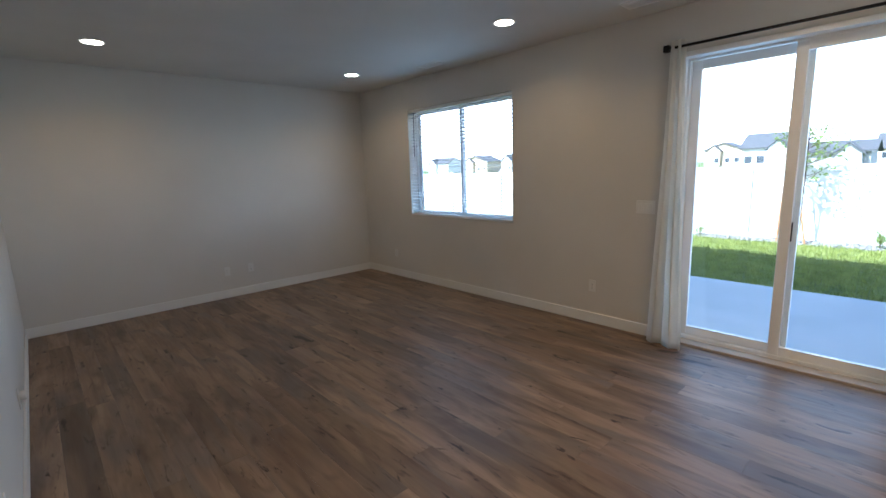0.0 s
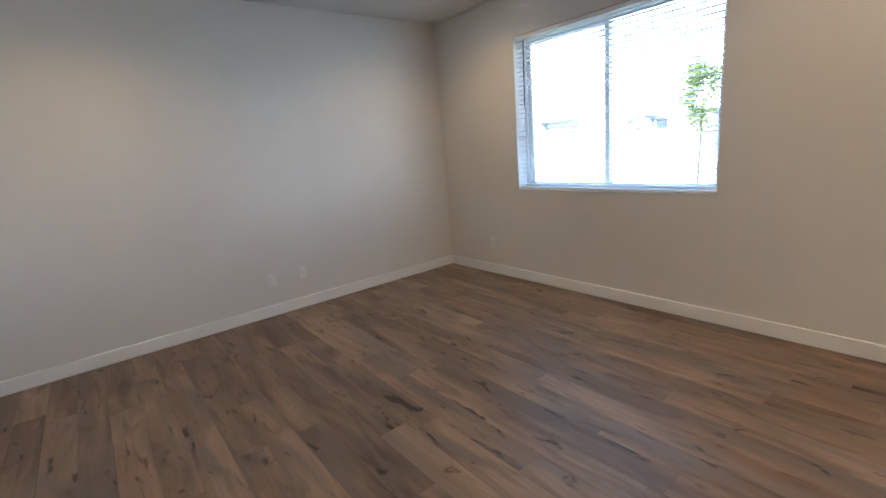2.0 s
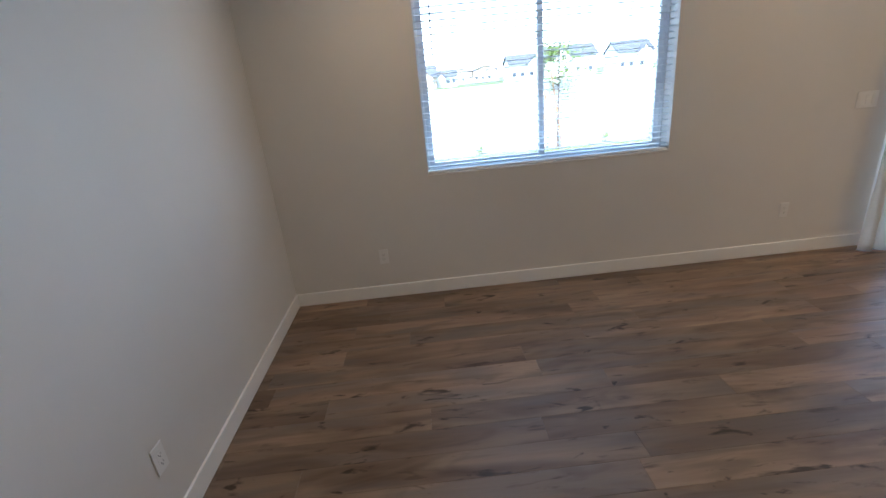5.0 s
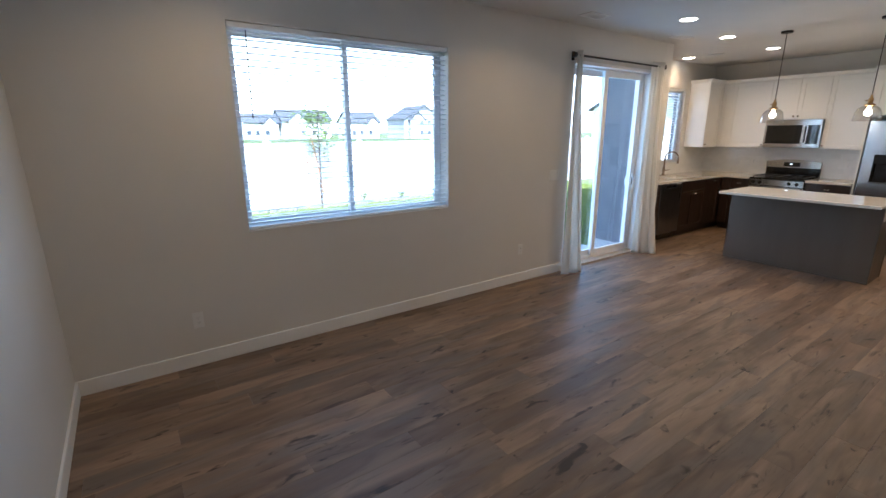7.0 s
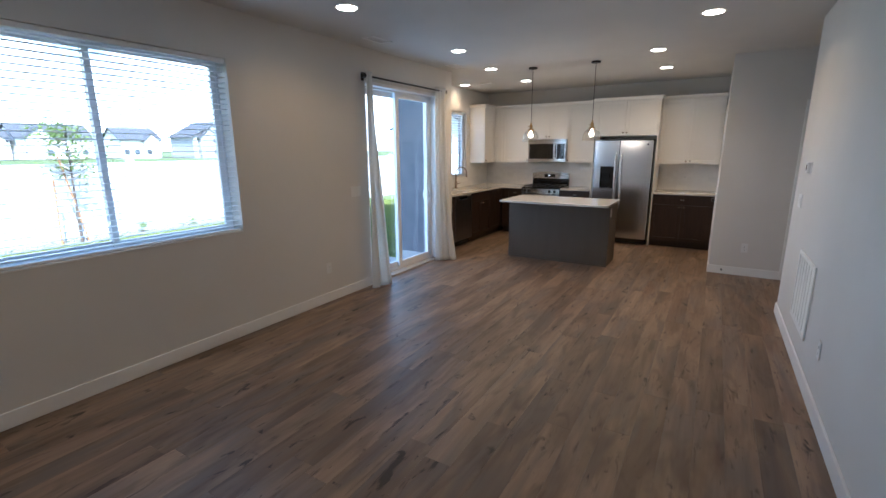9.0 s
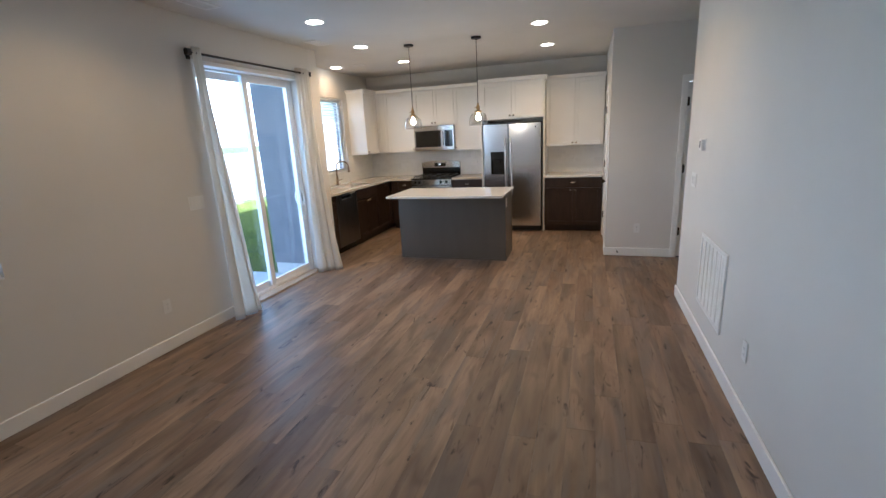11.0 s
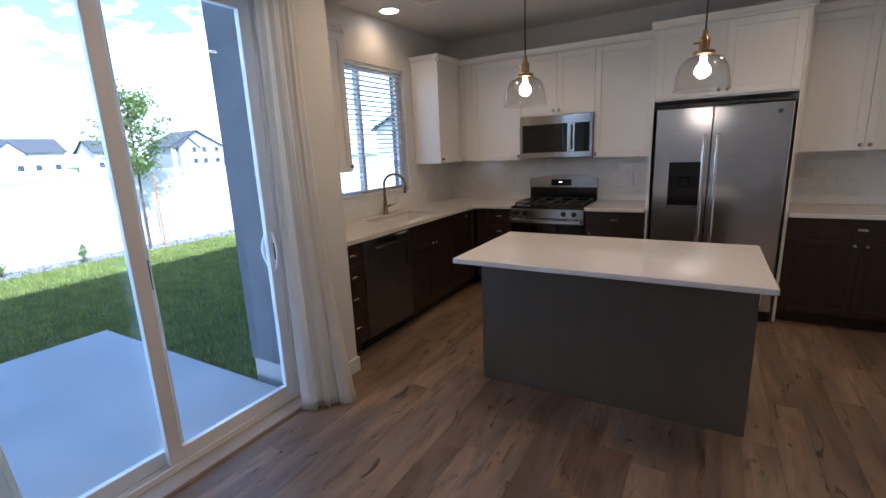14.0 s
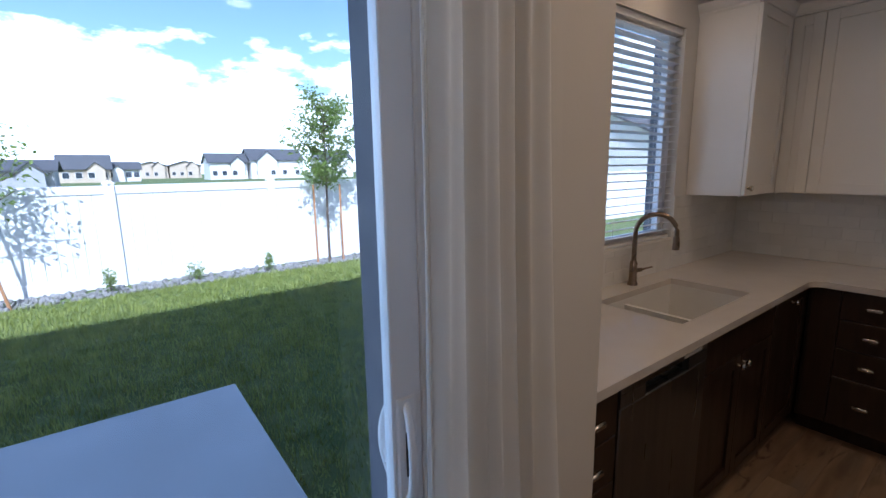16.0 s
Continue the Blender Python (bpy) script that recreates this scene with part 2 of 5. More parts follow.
translucent(CLOTH, 0.5)
PLATE = mat("white_plate_plastic", (0.74, 0.73, 0.70), (0.71, 0.70, 0.67), 0.35, scale=8)
# pale vinyl, deepened to tan for warm lamplight and little daylight
SILL_SHADED = mat("tan_shaded_vinyl", (0.40, 0.345, 0.28), (0.36, 0.31, 0.25), 0.5, scale=5, fine=60, bump=0.03)
# near-black for slots and the blind wand, and for shade in gaps and ducts
SLOT = mat("dark_slot", (0.03, 0.03, 0.03), (0.02, 0.02, 0.02), 0.6)
CONCRETE = mat("patio_concrete", (0.53, 0.555, 0.56), (0.465, 0.487, 0.49), 0.85, scale=1.4, fine=90, bump=0.25)
STUCCO = mat("grey_stucco", (0.185, 0.20, 0.225), (0.155, 0.17, 0.195), 0.9, scale=5, fine=130, bump=0.7)
SOIL = mat("lawn_soil", (0.075, 0.110, 0.024), (0.110, 0.140, 0.038), 0.95, scale=3, fine=60, bump=0.5)
GRASS = mat("grass_blade", (0.300, 0.340, 0.080), (0.180, 0.220, 0.046), 0.55, scale=5.0, fine=20, bump=0.0)
FENCE = mat("white_vinyl_fence", (0.80, 0.80, 0.80), (0.76, 0.76, 0.76), 0.45, scale=2, fine=40, bump=0.02)
STONE = mat("grey_rock", (0.26, 0.255, 0.25), (0.16, 0.155, 0.15), 0.85, scale=8, fine=60, bump=0.4)
BARK = mat("young_bark", (0.13, 0.095, 0.07), (0.08, 0.06, 0.045), 0.9, scale=12, fine=60, bump=0.6)
LEAF = mat("green_leaf", (0.235, 0.320, 0.075), (0.165, 0.240, 0.050), 0.5, scale=4, fine=30, bump=0.0)
STAKE_WOOD = mat("orange_pine_stake", (0.42, 0.22, 0.10), (0.34, 0.17, 0.08), 0.7, scale=8, fine=60, bump=0.2, stretch=(1, 1, 0.2))
translucent(LEAF, 0.5)
translucent(GRASS, 0.25)
GLASS = pane_glass("window_glass")
SHADE_GLASS = pane_glass("clear_shade_glass", (0.97, 0.965, 0.95), 0.10, 0.95)
LAMP_GLOW = glow("recessed_lamp_glow", (1.0, 0.84, 0.62), 5.0)
BULB_GLOW = glow("bulb_glow", (1.0, 0.80, 0.55), 4.0)

# ---- mesh helpers ----
class Build:
    """Gathers boxes, rods, turned and swept shapes into one mesh."""

    def __init__(self):
        self.bm = bmesh.new()

    def box(self, a, c, bevel=0.0):
        lo = [min(p, q) for p, q in zip(a, c)]
        hi = [max(p, q) for p, q in zip(a, c)]
        r = bmesh.ops.create_cube(self.bm, size=1.0)
        for v in r["verts"]:
            v.co = Vector([(lo[i] + hi[i]) / 2 + v.co[i] * (hi[i] - lo[i]) for i in range(3)])
        if bevel:
            es = list({e for v in r["verts"] for e in v.link_edges})
            bmesh.ops.bevel(self.bm, geom=es, offset=bevel, segments=1, affect="EDGES")
        return self

    def rod(self, a, c, r1, r2=None, seg=16):
        a, c = Vector(a), Vector(c)
        d = c - a
        m = Matrix.Translation((a + c) / 2) @ d.to_track_quat("Z", "Y").to_matrix().to_4x4()
        bmesh.ops.create_cone(self.bm, cap_ends=True, segments=seg, radius1=r1, radius2=r1 if r2 is None else r2, depth=d.length, matrix=m)
        return self

    def turned(self, centre, profile, seg=24, m=None):
        """profile: (radius, height) pairs, turned round the z axis at centre, or by the pose m."""
        m = m or Matrix.Translation(centre)
        rings = []
        for r, h in profile:
            rings.append([self.bm.verts.new(m @ Vector((r * math.cos(2 * math.pi * k / seg), r * math.sin(2 * math.pi * k / seg), h))) for k in range(seg)])
        for p, q in zip(rings, rings[1:]):
            for k in range(seg):
                self.bm.faces.new((p[k], p[(k + 1) % seg], q[(k + 1) % seg], q[k]))
        return self

    def tube(self, pts, radius, seg=10):
        pts = [Vector(p) for p in pts]
        rings = []
        up = Vector((0.31, 0.17, 0.93))
        for i, p in enumerate(pts):
            d = (pts[min(i + 1, len(pts) - 1)] - pts[max(i - 1, 0)]).normalized()
            s = d.cross(up)
            s = s.normalized() if s.length > 1e-3 else Vector((1, 0, 0))
            t = d.cross(s)
            r = radius[i] if isinstance(radius, (list, tuple)) else radius
            rings.append([self.bm.verts.new(p + r * (math.cos(2 * math.pi * k / seg) * s + math.sin(2 * math.pi * k / seg) * t)) for k in range(seg)])
        for p, q in zip(rings, rings[1:]):
            for k in range(seg):
                self.bm.faces.new((p[k], p[(k + 1) % seg], q[(k + 1) % seg], q[k]))
        self.bm.faces.new(rings[0][::-1])
        self.bm.faces.new(rings[-1])
        return self

    def prism(self, outline, depth_vec):
        a = [self.bm.verts.new(p) for p in outline]
        c = [self.bm.verts.new(Vector(p) + Vector(depth_vec)) for p in outline]
        self.bm.faces.new(a)
        self.bm.faces.new(c[::-1])
        for i in range(len(a)):
            j = (i + 1) % len(a)
            self.bm.faces.new((a[j], a[i], c[i], c[j]))
        return self

    def done(self, name, material, parent=None, smooth=False, origin=None):
        bmesh.ops.recalc_face_normals(self.bm, faces=self.bm.faces)
        if origin is None:
            xs = [v.co.copy() for v in self.bm.verts]
            lo = Vector([min(p[i] for p in xs) for i in range(3)])
            hi = Vector([max(p[i] for p in xs) for i in range(3)])
            origin = Vector(((lo.x + hi.x) / 2, (lo.y + hi.y) / 2, lo.z))
        origin = Vector(origin)
        bmesh.ops.translate(self.bm, verts=self.bm.verts, vec=-origin)
        me = bpy.data.meshes.new(name)
        self.bm.to_mesh(me)
        self.bm.free()
        me.materials.append(material)
        if smooth:
            me.polygons.foreach_set("use_smooth", [True] * len(me.polygons))
            me.set_sharp_from_angle(angle=radians(40))
        ob = new(name, me)
        ob.location = origin
        if parent:
            attach(ob, parent)
        return ob


def attach(ob, parent):
    ob.parent = parent
    ob.matrix_parent_inverse = world_of(parent).inverted()
    return ob


def world_of(ob):
    m = ob.matrix_basis.copy()
    if ob.parent:
        m = world_of(ob.parent) @ ob.matrix_parent_inverse @ m
    return m


def thing(name, place, label, category, group=""):
    e = new(name)
    e.location = place
    e.empty_display_size = 0.1
    return tagged(e, label, category, group)


def structure(b, name, material, label="", smooth=False):
    return tagged(b.done(name, material, smooth=smooth), label, "", kind="structure")


def one(a, c, name, material, parent, bevel=0.0):
    return Build().box(a, c, bevel).done(name, material, parent)

# ---- shell of the house ----
def wall_with_holes(axis, t0, t1, u0, u1, z0, z1, holes):
    """A wall across axis ('x' or 'y') from t0 to t1, running from u0 to u1, with holes (u0, u1, z0, z1) through it."""
    b = Build()

    def piece(ua, ub, za, zb):
        if ub - ua > 1e-4 and zb - za > 1e-4:
            b.box((t0, ua, za), (t1, ub, zb)) if axis == "x" else b.box((ua, t0, za), (ub, t1, zb))

    at = u0
    for ha, hb, za, zb in sorted(holes):
        piece(at, ha, z0, z1)
        piece(ha, hb, z0, za)
        piece(ha, hb, zb, z1)
        at = hb
    piece(at, u1, z0, z1)
    return b


WIN = (3.185, 4.980, 0.935, 2.352)
DOOR = (-0.055, 1.505, -0.02, 2.39)
KWIN = (-2.290, -1.06, 1.10, 2.315)
HDOOR = (-1.19, -0.37, -0.02, 2.11)
PDOOR = (-2.42, -1.49, -0.02, 2.11)
JOG = -0.47
structure(wall_with_holes("y", 6.12, 6.27, -0.33, 4.17, -0.2, CEIL, []), "wall_north", PAINT)
structure(wall_with_holes("x", 4.0, 4.20, JOG + 0.17, 6.12, -0.2, CEIL, [WIN, DOOR]), "wall_east", PAINT)
structure(wall_with_holes("y", JOG, JOG + 0.17, 4.0, 4.85, -0.2, CEIL, []), "wall_jog", PAINT)
structure(wall_with_holes("x", XK, 4.85, SOUTH, JOG, -0.2, CEIL, [KWIN]), "wall_kitchen_east", PAINT)
structure(wall_with_holes("y", SOUTH - 0.15, SOUTH, 0.34, 4.85, -0.2, CEIL, []), "wall_south", PAINT)
structure(wall_with_holes("x", 0.34, 0.457, SOUTH, -1.345, -0.2, CEIL, [PDOOR]), "wall_pantry", PAINT)
structure(wall_with_holes("y", -1.345, -1.225, -1.7, 0.457, -0.2, CEIL, [HDOOR]), "wall_hall_south", PAINT)
structure(wall_with_holes("x", -0.28, -0.16, 0.32, 6.12, -0.2, CEIL, []), "wall_west", PAINT)
structure(wall_with_holes("y", 0.2, 0.32, -1.7, -0.16, -0.2, CEIL, []), "wall_hall_north", PAINT)
structure(wall_with_holes("x", -1.82, -1.7, -1.345, 0.32, -0.2, CEIL, []), "wall_hall_west", PAINT)
structure(wall_with_holes("x", -1.0, -0.9, SOUTH, -1.345, -0.2, CEIL, []), "wall_closet", PAINT)
structure(Build().box((-1.82, SOUTH - 0.15, CEIL), (4.17, 6.27, CEIL + 0.16)).box((4.17, SOUTH - 0.15, CEIL), (4.85, JOG + 0.17, CEIL + 0.16)), "ceiling", CEILING_PAINT)
# storey above and its eave, which shade the yard
structure(Build().box((-5.0, -6.0, CEIL + 0.165), (4.17, 10.0, 6.0)), "wall_upper_storey", STUCCO)
structure(Build().box((-5.4, -6.4, 6.0), (4.6, 10.4, 6.2)), "roof_eave", TRIM)
structure(Build().box((4.205, JOG + 0.17, 0.0), (4.90, JOG + 0.195, 2.95)).box((4.85, SOUTH - 0.15, 0.0), (4.90, KWIN[0], 2.95)).box((4.85, KWIN[1], 0.0), (4.90, JOG + 0.17, 2.95))
          .box((4.85, KWIN[0], 0.0), (4.90, KWIN[1], KWIN[2])).box((4.85, KWIN[0], KWIN[3]), (4.90, KWIN[1], 2.95)), "wall_cladding", STUCCO)
structure(Build().box((4.202, JOG + 0.1, -0.25), (4.892, JOG + 0.185, -0.005)), "trim_foundation", CONCRETE)

# skirting boards
BASE_H, BASE_T = 0.105, 0.014
base = Build()
for a, c in (((-0.16, 6.12 - BASE_T), (4.0, 6.12)), ((4.0 - BASE_T, 1.505), (4.0, 6.12 - BASE_T)), ((4.0 - BASE_T, JOG - BASE_T), (4.0, -0.055)), ((4.0, JOG - BASE_T), (4.02, JOG)),
             ((-0.16, 0.2), (-0.16 + BASE_T, 6.12 - BASE_T)), ((-1.7, 0.2 - BASE_T), (-0.16 + BASE_T, 0.2)),
             ((HDOOR[1] + 0.06, -1.225), (0.457 + BASE_T, -1.225 + BASE_T)), ((0.457, PDOOR[1] + 0.06), (0.457 + BASE_T, -1.225)), ((0.457, -2.62), (0.457 + BASE_T, PDOOR[0] - 0.06)),
             ((-1.7, -1.225), (HDOOR[0] - 0.06, -1.225 + BASE_T))):
    base.box((*a, 0.0), (*c, BASE_H), 0.003)
structure(base, "baseboard", TRIM)

# ---- doors, windows ----
def window(name, face_x, out_x, hole, mull, label):
    """A white vinyl slider in a drywall opening, with a horizontal blind inside the opening."""
    y0, y1, z0, z1 = hole
    w = tagged(new(name), label, "window", kind="structure")
    w.location = (face_x, (y0 + y1) / 2, z0)
    fx0, fx1 = out_x - 0.075, out_x - 0.01
    f = Build()
    e = 0.022
    f.box((fx0, y0, z0), (fx1, y1, z0 + e), 0.003).box((fx0, y0, z1 - e), (fx1, y1, z1), 0.003)
    f.box((fx0, y0, z0 + e), (fx1, y0 + e, z1 - e), 0.003).box((fx0, y1 - e, z0 + e), (fx1, y1, z1 - e), 0.003)
    f.done("frame", VINYL, w)
    s = Build()
    for a, c, x in ((y0 + e, mull + 0.02, fx0 + 0.006), (mull - 0.02, y1 - e, fx0 + 0.034)):
        za, zb = z0 + e, z1 - e
        s.box((x, a, za), (x + 0.026, c, za + 0.04)).box((x, a, zb - 0.04), (x + 0.026, c, zb))
        s.box((x, a, za + 0.04), (x + 0.026, a + 0.04, zb - 0.04)).box((x, c - 0.04, za + 0.04), (x + 0.026, c, zb - 0.04))
        g = one((x + 0.010, a + 0.036, za + 0.036), (x + 0.014, c - 0.036, zb - 0.036), "pane", GLASS, w)
        g.visible_shadow = False
    s.done("sash", VINYL, w)
    one((face_x - 0.004, y0 + 0.003, z0 + 0.001), (fx0, y1 - 0.003, z0 + 0.012), "sill", TRIM, w, 0.002)
    return w


def blind(face_x, hole, n_slats, tilt, wand_y, label):
    y0, y1, z0, z1 = hole
    bl = thing("window_blind", (face_x + 0.035, (y0 + y1) / 2, z0), label, "blind")
    xc = face_x + 0.038
    one((face_x + 0.012, y0 + 0.006, z1 - 0.036), (face_x + 0.066, y1 - 0.006, z1 - 0.002), "headrail", BLIND, bl, 0.002)
    one((xc - 0.025, y0 + 0.008, z0 + 0.016), (xc + 0.025, y1 - 0.008, z0 + 0.032), "bottom_rail", BLIND, bl, 0.003)
    top, bot = z1 - 0.062, z0 + 0.06
    me = None
    for k in range(n_slats):
        z = bot + (top - bot) * k / (n_slats - 1)
        if me is None:
            b = Build()
            L = (y1 - y0) / 2 - 0.009
            pts = [(-0.025, 0.0), (-0.012, 0.0022), (0.0, 0.003), (0.012, 0.0022), (0.025, 0.0)]
            b.prism([(p, -L, q) for p, q in pts] + [(p, -L, q - 0.0022) for p, q in pts[::-1]], (0, 2 * L, 0))
            first = b.done("slat", BLIND, None, origin=(0, 0, 0))
            me = first.data
            ob = first
        else:
            ob = new("slat", me)
        ob.matrix_basis = pose(xc, (y0 + y1) / 2, z, 0, tilt, 0)
        attach(ob, bl)
    for y in (y0 + 0.16, (y0 + y1) / 2, y1 - 0.16):
        for dx in (-0.026, 0.026):
            Build().rod((xc + dx, y, z0 + 0.03), (xc + dx, y, z1 - 0.04), 0.0009, seg=5).done("ladder_cord", BLIND, bl)
    if wand_y:
        Build().rod((face_x + 0.004, wand_y, z1 - 0.05), (face_x + 0.002, wand_y + 0.01, z1 - 0.62), 0.004, seg=8).done("tilt_wand", SLOT, bl)
    return bl


window("window_1", 4.0, 4.205, WIN, 4.10, "white vinyl sliding window set in a drywall opening")
blind(4.0, WIN, 32, 2, 4.86, "white horizontal blind with its slats open in the living room window")
window("window_2", XK, 4.85, KWIN, -1.65, "white vinyl sliding window over the kitchen sink")
blind(XK, KWIN, 26, 8, None, "white horizontal blind with open slats over the kitchen sink")


def sliding_door():
    y0, y1, z0, z1 = DOOR[0], DOOR[1], 0.0, DOOR[3]
    d = tagged(new("door_1"), "white vinyl sliding glass patio door, shut", "door", kind="structure")
    d.location = (4.05, (y0 + y1) / 2, 0)
    f = Build()
    for x0, x1, t in ((4.001, 4.105, 0.028), (4.105, 4.215, 0.045)):
        f.box((x0, y0, 0.0), (x1, y0 + t, z1), 0.003).box((x0, y1 - t, 0.0), (x1, y1, z1), 0.003).box((x0, y0 + t, z1 - t - 0.01), (x1, y1 - t, z1), 0.003)
    f.box((4.10, y0 + 0.045, -0.015), (4.225, y1 - 0.045, 0.028), 0.004)
    # room-side strip of the sill, its shade put into the tan colour
    one((3.985, y0 + 0.002, -0.012), (4.0985, y1 - 0.002, 0.022), "shaded_threshold", SILL_SHADED, d, 0.004)
    f.box((4.10, y0 + 0.045, 0.028), (4.108, y1 - 0.045, 0.05)).box((4.145, y0 + 0.045, 0.028), (4.152, y1 - 0.045, 0.045)).box((4.195, y0 + 0.045, 0.028), (4.205, y1 - 0.045, 0.05))
    f.done("frame", VINYL, d)
    mid = 0.748
    for a, c, x, nm in ((y0 + 0.045, mid + 0.035, 4.110, "sliding_panel"), (mid - 0.07, y1 - 0.045, 4.156, "fixed_panel")):
        p = Build()
        za, zb = 0.045, z1 - 0.05
        p.box((x, a, za), (x + 0.036, a + 0.07, zb), 0.003).box((x, c - 0.07, za), (x + 0.036, c, zb), 0.003)
        p.box((x, a + 0.07, za), (x + 0.036, c - 0.07, za + 0.075), 0.003).box((x, a + 0.07, zb - 0.07), (x + 0.036, c - 0.07, zb), 0.003)
        ob = p.done(nm, VINYL, d)
        g = one((x + 0.015, a + 0.066, za + 0.071), (x + 0.021, c - 0.066, zb - 0.066), "pane", GLASS, d)
        g.visible_shadow = False
    # a D handle on each side of the sliding panel
    hy, hz = y0 + 0.085, 0.975
    h = Build()
    for s, x in ((-1, 4.110), (1, 4.146)):
        pts = [(x + s * 0.045 * math.sin(math.pi * k / 12) ** 0.7, hy + 0.012 * math.sin(math.pi * k / 12), hz - 0.11 + 0.22 * k / 12) for k in range(13)]
        h.tube(pts, 0.0095, 10)
    h.done("handle", VINYL, d, smooth=True)
    Build().box((4.102, hy - 0.024, hz - 0.125), (4.1105, hy + 0.024, hz + 0.125), 0.004).done("handle_plate", VINYL, d)
    Build().box((4.099, hy - 0.006, hz - 0.05), (4.1025, hy + 0.006, hz + 0.05), 0.001).done("lock_slot", SLOT, d)
    Build().box((4.116, mid - 0.043, 0.94), (4.138, mid - 0.0355, 1.08), 0.002).done("lock_bar", BRONZE, d)
    return d


sliding_door()


def panel_leaf(b, f, u0, u1, v0, v1, w0, w1):
    """A moulded two-panel door leaf in the plane given by f."""
    m = v0 + (v1 - v0) * 0.42, v0 + (v1 - v0) * 0.49
    s = 0.115
    for a, c, e, g in ((u0, u0 + s, v0, v1), (u1 - s, u1, v0, v1), (u0 + s, u1 - s, v0, v0 + 0.2), (u0 + s, u1 - s, v1 - s, v1), (u0 + s, u1 - s, m[0], m[1])):
        b.box(f(a, e, w0), f(c, g, w1))
    for e, g in ((v0 + 0.2, m[0]), (m[1], v1 - s)):
        b.box(f(u0 + s, e, w0 + 0.004), f(u1 - s, g, w1 - 0.010))
        b.box(f(u0 + s + 0.03, e + 0.03, w0 + 0.004), f(u1 - s - 0.03, g - 0.03, w1 - 0.003), 0.003)
        for a, c, p, q in ((u0 + s, u0 + s + 0.012, e, g), (u1 - s - 0.012, u1 - s, e, g), (u0 + s + 0.012, u1 - s - 0.012, e, e + 0.012), (u0 + s + 0.012, u1 - s - 0.012, g - 0.012, g)):
            b.box(f(a, p, w0 + 0.004), f(c, q, w1 - 0.005))


def inner_door(name, f, u0, u1, hinge_u, knob_u, label):
    d = tagged(new(name), label, "door", kind="structure")
    d.location = f((u0 + u1) / 2, 0, 0)
    b = Build()
    panel_leaf(b, f, u0 + 0.018, u1 - 0.018, 0.012, 2.085, -0.040, -0.004)
    b.done("leaf", TRIM, d)
    # near-black strip filling the gap under the leaf, painted for its shade
    one(f(u0 + 0.016, 0.0005, -0.038), f(u1 - 0.016, 0.011, -0.006), "shaded_threshold", SLOT, d)
    j = Build()
    j.box(f(u0, 0, -0.11), f(u0 + 0.015, 2.11, 0.0)).box(f(u1 - 0.015, 0, -0.11), f(u1, 2.11, 0.0)).box(f(u0 + 0.015, 2.095, -0.11), f(u1 - 0.015, 2.11, 0.0))
    j.done("jamb", TRIM, d)
    c = Build()
    c.box(f(u0 - 0.06, 0, 0.0), f(u0 + 0.008, 2.10, 0.015), 0.003).box(f(u1 - 0.008, 0, 0.0), f(u1 + 0.06, 2.10, 0.015), 0.003).box(f(u0 - 0.06, 2.10, 0.0), f(u1 + 0.06, 2.165, 0.015), 0.003)
    c.done("casing", TRIM, d)
    for z in (0.33, 1.10, 1.87):
        h = Build()
        h.rod(f(hinge_u, z - 0.05, 0.004), f(hinge_u, z + 0.05, 0.004), 0.007, seg=10)
        h.box(f(hinge_u - 0.018, z - 0.045, -0.004), f(hinge_u + 0.018, z + 0.045, -0.001))
        h.done("hinge", BRONZE, d)
    if knob_u is not None:
        k = Build()
        p = Vector(f(knob_u, 0.93, -0.004))
        q = Vector(f(knob_u, 0.93, 1.0)) - Vector(f(knob_u, 0.93, 0.0))
        mm = Matrix.Translation(p) @ q.to_track_quat("Z", "Y").to_matrix().to_4x4()
        k.turned(None, [(0.0, 0.0), (0.031, 0.0), (0.031, 0.006), (0.012, 0.01), (0.011, 0.03), (0.02, 0.036), (0.027, 0.046), (0.026, 0.058), (0.015, 0.066), (0.0, 0.067)], 20, mm)
        k.done("knob", BRONZE, d, smooth=True)
    return d


def facing_north(y):
    return lambda u, v, w: (u, y + w, v)


def facing_east(x):
    return lambda u, v, w: (x + w, u, v)


def facing_west(x):
    return lambda u, v, w: (x - w, u, v)


def facing_south(y):
    return lambda u, v, w: (u, y - w, v)


inner_door("door_2", facing_north(-1.225), HDOOR[0], HDOOR[1], HDOOR[1] - 0.016, HDOOR[0] + 0.08, "white two-panel hall door, shut, with black hinges")
inner_door("door_3", facing_east(0.457), PDOOR[0], PDOOR[1], PDOOR[0] + 0.016, PDOOR[1] - 0.08, "white two-panel pantry door, shut, with a black knob")

# ---- kitchen ----
FS = facing_north(SOUTH)
FE = facing_west(XK)


def shaker(b, f, u0, u1, v0, v1, w0, w1, s=0.057):
    b.box(f(u0, v0, w0), f(u0 + s, v1, w1), 0.0015).box(f(u1 - s, v0, w0), f(u1, v1, w1), 0.0015)
    b.box(f(u0 + s, v0, w0), f(u1 - s, v0 + s, w1), 0.0015).box(f(u0 + s, v1 - s, w0), f(u1 - s, v1, w1), 0.0015)
    b.box(f(u0 + s, v0 + s, w0), f(u1 - s, v1 - s, w1 - 0.010))


